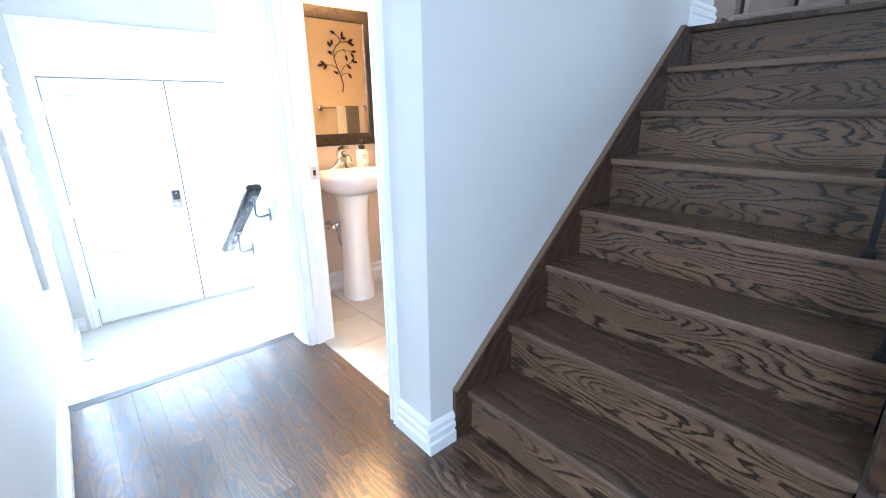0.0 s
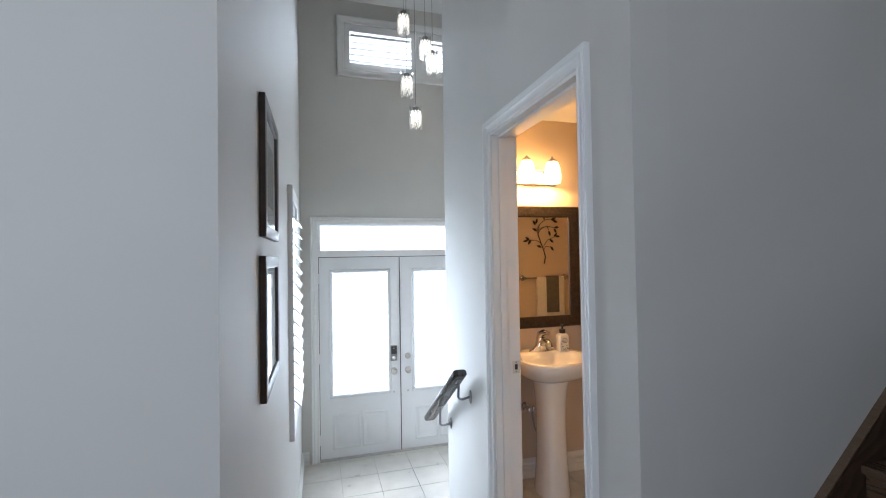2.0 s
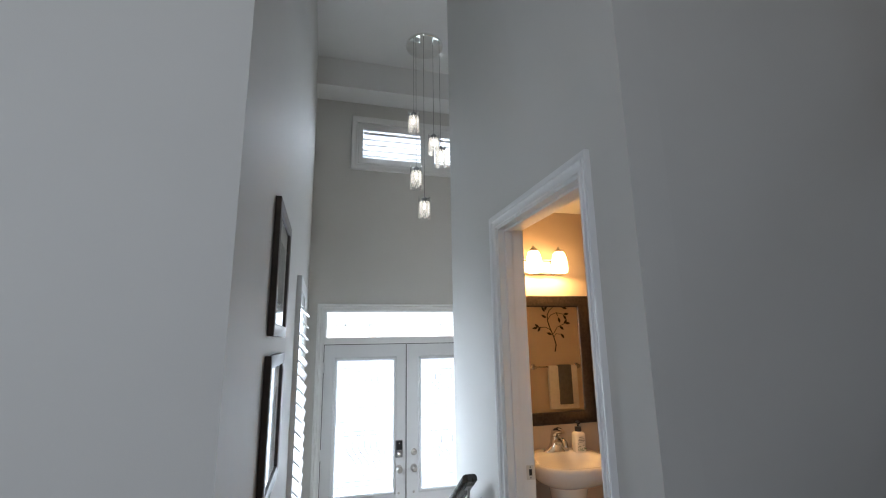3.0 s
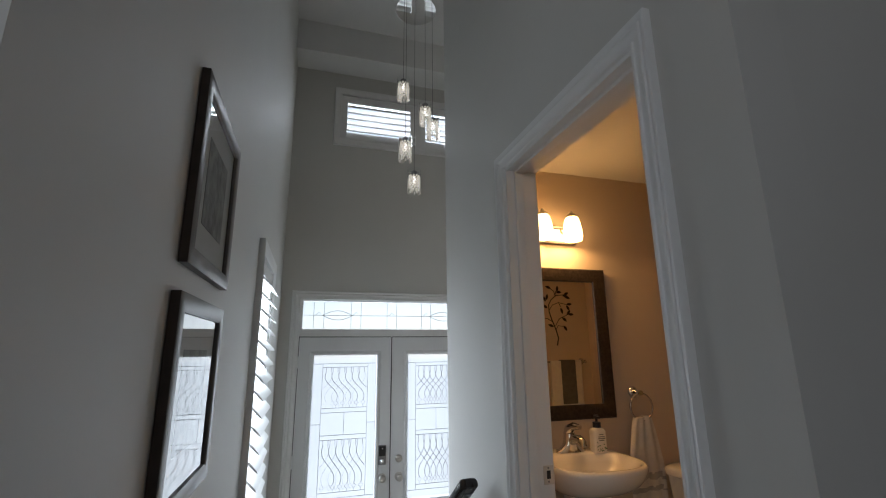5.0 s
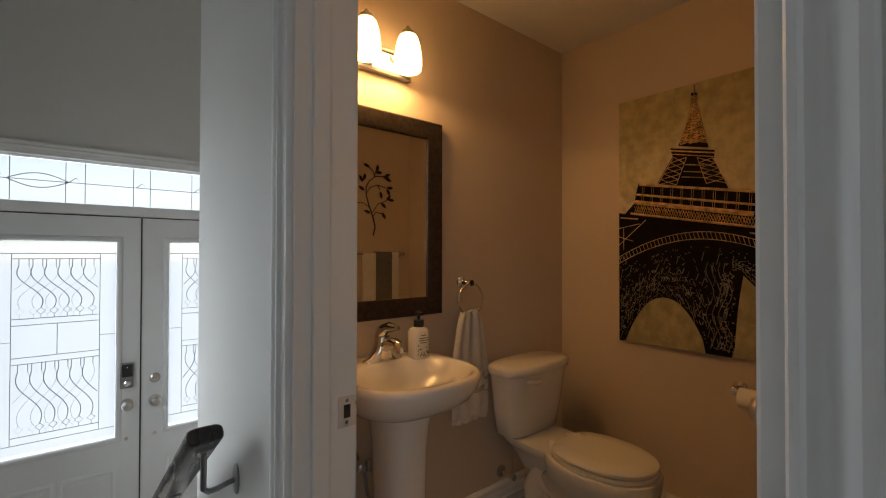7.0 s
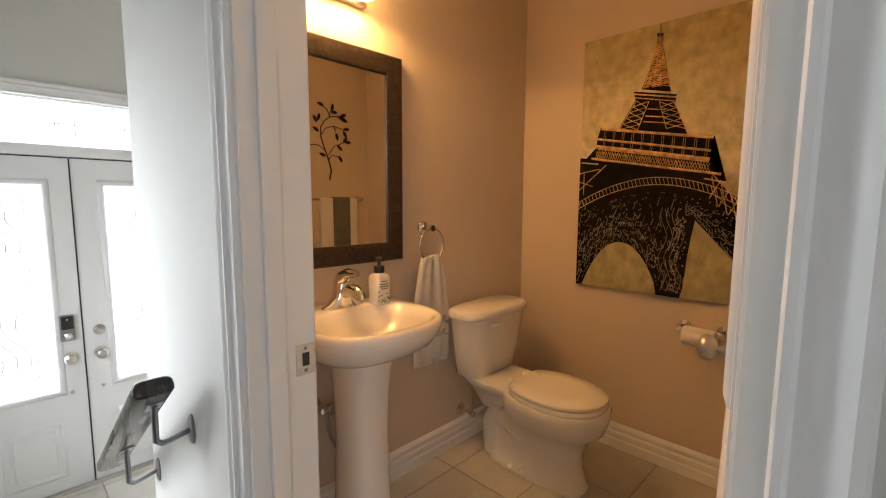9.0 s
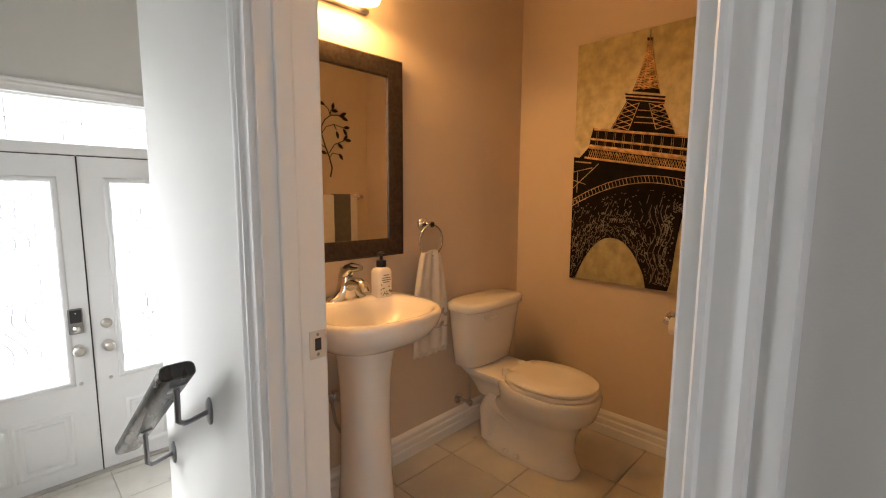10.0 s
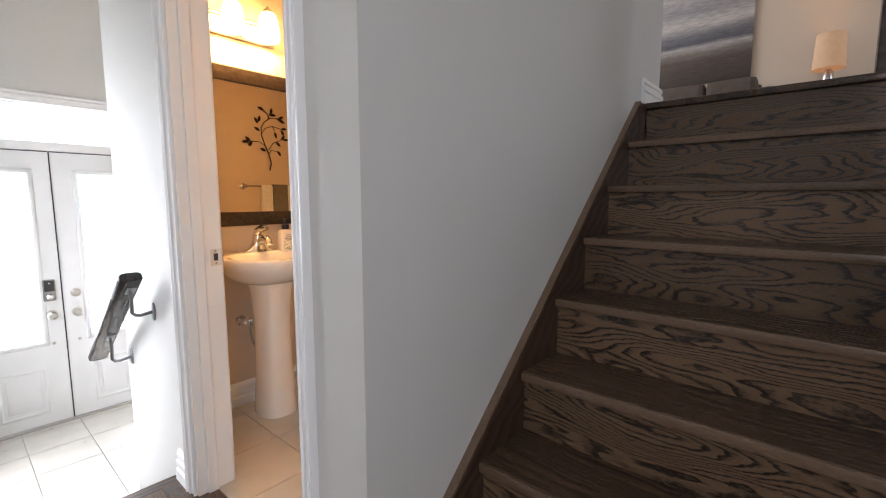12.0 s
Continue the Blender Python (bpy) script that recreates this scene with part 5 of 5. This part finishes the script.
for k in range(170):
    ring, a = rnd.randrange(4), rnd.uniform(0.15, math.pi - 0.1)
    rad = 1.10 + 0.13 * ring + rnd.uniform(-0.03, 0.03)
    u, w = 0.262 - 0.215 * rad * math.cos(a), 0.02 + 0.185 * rad * math.sin(a)
    if 0.01 < u < 0.50 and w > 0.01:
        pebble(u, w, rnd.uniform(0.003, 0.0085), rnd.uniform(0.002, 0.005), a + rnd.uniform(-0.4, 0.4))
for k in range(120):
    u, w = rnd.uniform(0.565, 0.632), rnd.uniform(0.02, 0.30)
    pebble(u, w, rnd.uniform(0.003, 0.009), rnd.uniform(0.002, 0.005), rnd.uniform(0, 3))
for k in range(60):
    u = rnd.uniform(0.02, 0.92)
    pebble(u, arch(u) - rnd.uniform(0.01, 0.045), rnd.uniform(0.003, 0.007), rnd.uniform(0.0015, 0.003), rnd.uniform(0, 3))
for k in range(50):
    u, w = rnd.uniform(0.0, 0.10), rnd.uniform(0.12, 0.36)
    pebble(u, w, rnd.uniform(0.003, 0.010), rnd.uniform(0.002, 0.005), rnd.uniform(0, 3))
stroke(grey, (0.441, 0.955), (0.442, 0.992), 0.0022)
tagged(part("grey_brushwork", grey, GREYINK, cv, "grey brush strokes between the girders"), kind="stuff")

# metal leaf sprig and towel bar on the near wall, seen in the mirror
art = thing("metal_wall_art", (2.66, PN, 1.31), "black metal wall art of a leafy sprig", "wall art")
bm = bmesh.new()
yA = PN + 0.018
spread = lambda x, z: (2.697 + (x - 2.655) * 1.22, 1.31 + (z - 1.31) * 1.12)
stem = [(2.669, 1.31), (2.682, 1.369), (2.665, 1.437), (2.639, 1.505), (2.619, 1.573), (2.619, 1.627), (2.64, 1.667), (2.682, 1.701), (2.751, 1.71)]
tube(bm, [(x, yA, z) for x, z in (spread(*p) for p in stem)], [0.0055 - 0.0003 * k for k in range(len(stem))], 6)
twigs = [[(2.678, 1.7), (2.665, 1.738), (2.632, 1.762)], [(2.675, 1.7), (2.685, 1.738)], [(2.619, 1.58), (2.648, 1.625), (2.701, 1.646), (2.764, 1.632)], [(2.701, 1.646), (2.716, 1.614)], [(2.665, 1.463), (2.701, 1.519), (2.764, 1.548)], [(2.648, 1.489), (2.6, 1.52), (2.533, 1.518)], [(2.665, 1.43), (2.686, 1.464), (2.727, 1.458)]]
for twig in twigs:
    tube(bm, [(x, yA, z) for x, z in (spread(*p) for p in twig)], 0.003, 5)
part("stem", bm, IRON, art)
leaves = [(2.619, 1.765, 160), (2.693, 1.756, 80), (2.704, 1.729, 0), (2.757, 1.699, -10), (2.773, 1.687, -15), (2.764, 1.717, 25), (2.784, 1.634, 5), (2.772, 1.604, -60), (2.719, 1.581, -75), (2.793, 1.553, 0), (2.774, 1.566, 50), (2.737, 1.513, -40), (2.503, 1.513, 190), (2.52, 1.531, 140), (2.537, 1.503, 240), (2.74, 1.444, -55), (2.586, 1.612, 150), (2.582, 1.674, 120), (2.604, 1.688, 75), (2.625, 1.463, 160)]
for x, z, turn in leaves:
    lb = bmesh.new()
    ca, sa = math.cos(radians(turn)), math.sin(radians(turn))
    x, z = spread(x, z)
    rows = []
    for lift in (0.004, 0.007):
        rows.append([lb.verts.new((x + u * ca - v * sa, yA + lift + abs(v) * 0.3, z + u * sa + v * ca)) for u, v in ((-0.028, 0), (-0.014, 0.009), (0.002, 0.012), (0.016, 0.008), (0.030, 0), (0.016, -0.008), (0.002, -0.012), (-0.014, -0.009))])
    skin(lb, rows, True, True)
    part("leaf", lb, IRON, art)
tb = thing("towel_bar", (2.67, PN, 1.17), "chrome towel bar with round posts", "towel bar")
for x in (2.475, 2.945):
    part("post", lathe(bmesh.new(), (x, PN + 0.003, 1.172), (0, 1, 0), [(0.028, 0), (0.028, 0.006), (0.018, 0.014), (0.011, 0.018), (0.011, 0.06), (0.016, 0.066), (0.010, 0.078)], 18), CHROME, tb, "", 45)
part("bar", tube(bmesh.new(), [(2.475, PN + 0.068, 1.172), (2.945, PN + 0.068, 1.172)], 0.008, 10), CHROME, tb)
tw = thing("bath_towel", (2.69, PN + 0.068, 0.80), "white towel folded over the bar", "towel")
part("cloth", boxes(((2.600, PN + 0.050, 0.79), (2.900, PN + 0.086, 1.184)), bevel=0.012), TERRY, tw)
tw = thing("grey_hand_towel", (2.72, PN + 0.068, 0.86), "dark grey hand towel hung over the white towel", "towel")
part("cloth", boxes(((2.695, PN + 0.043, 0.83), (2.835, PN + 0.093, 1.190)), bevel=0.010), TERRY_GREY, tw)

vt = thing("ceiling_vent", (2.55, 3.19, PZ), "square white ceiling vent with concentric louvres", "vent")
for k in range(5):
    h = 0.13 - 0.026 * k
    part("louvre_ring", frame_sweep(bmesh.new(), (2.55 - h + 0.014, 2.55 + h - 0.014, 3.19 - h + 0.014, 3.19 + h - 0.014), [(0.0, 0.012), (0.0, 0.014), (0.012, 0.004), (0.014, 0.004), (0.014, 0.002)], lambda a, b, v: (a, b, PZ - v)), TRIM, vt)
# no real recess: a grey sheet carries its shade as colour
part("backing", boxes(((2.42, 3.06, PZ - 0.002), (2.68, 3.32, PZ))), PEWTER, vt, "shaded recess")

# open washroom door with its knob
dl = new("washroom_door")
tagged(dl, "white panel door standing open against the washroom wall", "door")
lf = boxes(((0, 0, 0.012), (0.70, 0.035, 1.935)), bevel=0.002)
part("leaf", lf, TRIM, dl)
for a, b, c, e in ((0.11, 0.32, 0.22, 0.78), (0.38, 0.59, 0.22, 0.78), (0.11, 0.32, 0.98, 1.80), (0.38, 0.59, 0.98, 1.80)):
    part("raised_panel", frame_sweep(bmesh.new(), (a, b, c, e), [(0.0, 0.0), (0.0, 0.003), (0.010, 0.007), (0.020, 0.003), (0.022, 0.0)], lambda p, q, v: (p, 0.035 + v, q)), TRIM, dl, "", 40)
part("door_knob", knob(bmesh.new(), (0.635, 0.035, 0.862), 0.027, (0, 1, 0)), NICKEL, dl, "satin nickel knob", 50)
part("door_knob", knob(bmesh.new(), (0.635, 0.0, 0.862), 0.027, (0, -1, 0)), NICKEL, dl, "satin nickel knob", 50)
dl.matrix_world = pose(XR + 0.13, 2.402, 0, 0, 0, 10.0)

# ---- living room beyond the stairs ----
sf = thing("sofa", (6.4, 3.05, ZU), "dark taupe upholstered sofa against the wall", "sofa")
part("base", boxes(((5.95, 2.10, ZU + 0.08), (6.82, 4.04, ZU + 0.40)), bevel=0.03), SOFA, sf)
part("back", boxes(((6.58, 2.10, ZU + 0.38), (6.84, 4.04, ZU + 0.78)), bevel=0.04), SOFA, sf)
for y0, y1 in ((1.92, 2.11), (4.03, 4.22)):
    part("arm", boxes(((5.95, y0, ZU), (6.84, y1, ZU + 0.62)), bevel=0.05), SOFA, sf)
for y in (2.125, 2.60, 3.075, 3.55):
    part("back_cushion", boxes(((6.42, y, ZU + 0.42), (6.62, y + 0.465, ZU + 0.84)), bevel=0.06), SOFA, sf)
for y in (2.12, 3.07):
    part("seat_cushion", boxes(((5.93, y, ZU + 0.40), (6.56, y + 0.90, ZU + 0.52)), bevel=0.04), SOFA, sf)
st = thing("side_table", (6.55, 1.52, ZU), "dark wooden side table beside the sofa", "side table")
part("table_top", boxes(((6.30, 1.30, ZU + 0.54), (6.80, 1.76, ZU + 0.57)), bevel=0.004), OAK_TRIM, st)
for x, y in ((6.33, 1.33), (6.77, 1.33), (6.33, 1.73), (6.77, 1.73)):
    part("leg", boxes(((x - 0.02, y - 0.02, ZU), (x + 0.02, y + 0.02, ZU + 0.54))), OAK_TRIM, st)
lp = thing("table_lamp", (6.55, 1.578, ZU + 0.57), "table lamp with a lit beige drum shade", "lamp")
part("lamp_base", lathe(bmesh.new(), (6.55, 1.578, ZU + 0.57), (0, 0, 1), [(0.07, 0), (0.07, 0.015), (0.02, 0.03), (0.045, 0.12), (0.04, 0.2), (0.012, 0.27), (0.012, 0.40)], 18), NICKEL, lp, "", 50)
part("shade", lathe(bmesh.new(), (6.55, 1.578, ZU + 0.815), (0, 0, 1), [(0.128, 0), (0.112, 0.32), (0.110, 0.32), (0.126, 0)], 28), LAMPSHADE, lp, "beige fabric drum shade", 60)
part("bulb", lathe(bmesh.new(), (6.55, 1.578, ZU + 0.90), (0, 0, 1), [(0.012, 0), (0.028, 0.04), (0.03, 0.07), (0.012, 0.10)], 14), LAMPBULB, lp, "lit bulb", 60)
la = thing("landscape_painting", (6.87, 3.0, 2.41), "wide landscape canvas with a pale sky and brown field", "painting")
part("canvas", boxes(((6.845, 2.24, 2.415), (6.868, 3.79, 3.48)), bevel=0.003), LANDSCAPE, la)
part("stretcher_frame", frame_sweep(bmesh.new(), (2.28, 3.75, 2.455, 3.44), [(0.0, 0.0), (0.0, 0.009), (0.036, 0.009), (0.036, 0.0)], lambda a, b, v: (6.878 - v, a, b)), FRAMESIDE, la, "dark wooden stretcher behind the canvas")

# ---- floor pieces ----
def tile_field(parent, x_lines, y_lines, z, gap=0.004):
    cache = {}
    for x0, x1 in zip(x_lines, x_lines[1:]):
        for y0, y1 in zip(y_lines, y_lines[1:]):
            w, h = round(x1 - x0 - gap, 4), round(y1 - y0 - gap, 4)
            if w < 0.01 or h < 0.01:
                continue
            if (w, h) not in cache:
                bm = boxes(((-w / 2, -h / 2, -0.010), (w / 2, h / 2, 0)), bevel=0.0018)
                bmesh.ops.recalc_face_normals(bm, faces=bm.faces)
                me = bpy.data.meshes.new("tile")
                bm.to_mesh(me)
                bm.free()
                me.materials.append(TILE)
                cache[(w, h)] = me
            ob = new("tile", cache[(w, h)])
            ob.parent = parent
            ob.location = ((x0 + x1) / 2, (y0 + y1) / 2, z)


ff = new("floor_foyer")
tagged(ff, "cream ceramic tiles with thin grey grout", "floor", "", "structure")
tile_field(ff, [XL, 0.725, 1.057, 1.389, 1.721, 2.053, 2.385, 2.717, PX], [3.79, 4.028, 4.358, 4.688, 5.018, 5.348, 5.678, YD], ZF)
pf = new("floor_powder")
tagged(pf, "beige ceramic tiles with thin grey grout", "floor", "", "structure")
setting("powder_bed", boxes(((XR + 0.06, DOOR[0], -0.12), (XR + 0.13, DOOR[1], -0.008)), ((XR + 0.12, PN, -0.12), (PX, PY, -0.008))), GROUT, "grey grout bed", "floor")
tile_field(pf, [XR + 0.064, 1.728, 2.052, 2.376, 2.70, 3.024, PX], [PN, 2.34, 2.655, 2.97, 3.285, 3.598, PY], 0.0)
hf = new("floor")
tagged(hf, "dark stained oak strip floor with visible grain", "floor", "", "structure")
rnd = random.Random(8)
x, cache = XR - 0.083 * 27, {}
while x < 1.50:
    y = 0.2 - rnd.uniform(0, 0.6)
    while y < YE - 0.036:
        ln = rnd.choice((0.55, 0.75, 0.95, 1.2, 1.4))
        y1 = min(y + ln, YE - 0.0355)
        stop = YN - 0.002 if x + 0.083 < XL + 0.004 else (YE - 0.0355 if x + 0.083 < XR + 0.02 else YC)
        y1 = stop if stop - y1 < 0.12 else y1
        w, h = 0.0827, round(y1 - y - 0.0004, 4)
        if h > 0.03:
            key = h
            if key not in cache:
                bm = boxes(((-w / 2, -h / 2, -0.011), (w / 2, h / 2, 0)), bevel=0.0005)
                bmesh.ops.recalc_face_normals(bm, faces=bm.faces)
                me = bpy.data.meshes.new("plank")
                bm.to_mesh(me)
                bm.free()
                me.materials.append(OAK_FLOOR)
                cache[key] = me
            ob = new("plank", cache[key])
            ob.parent = hf
            ob.location = (x + 0.0415, (y + y1) / 2, 0)
        y = y1 if y1 < stop - 1e-6 else 99
    x += 0.083
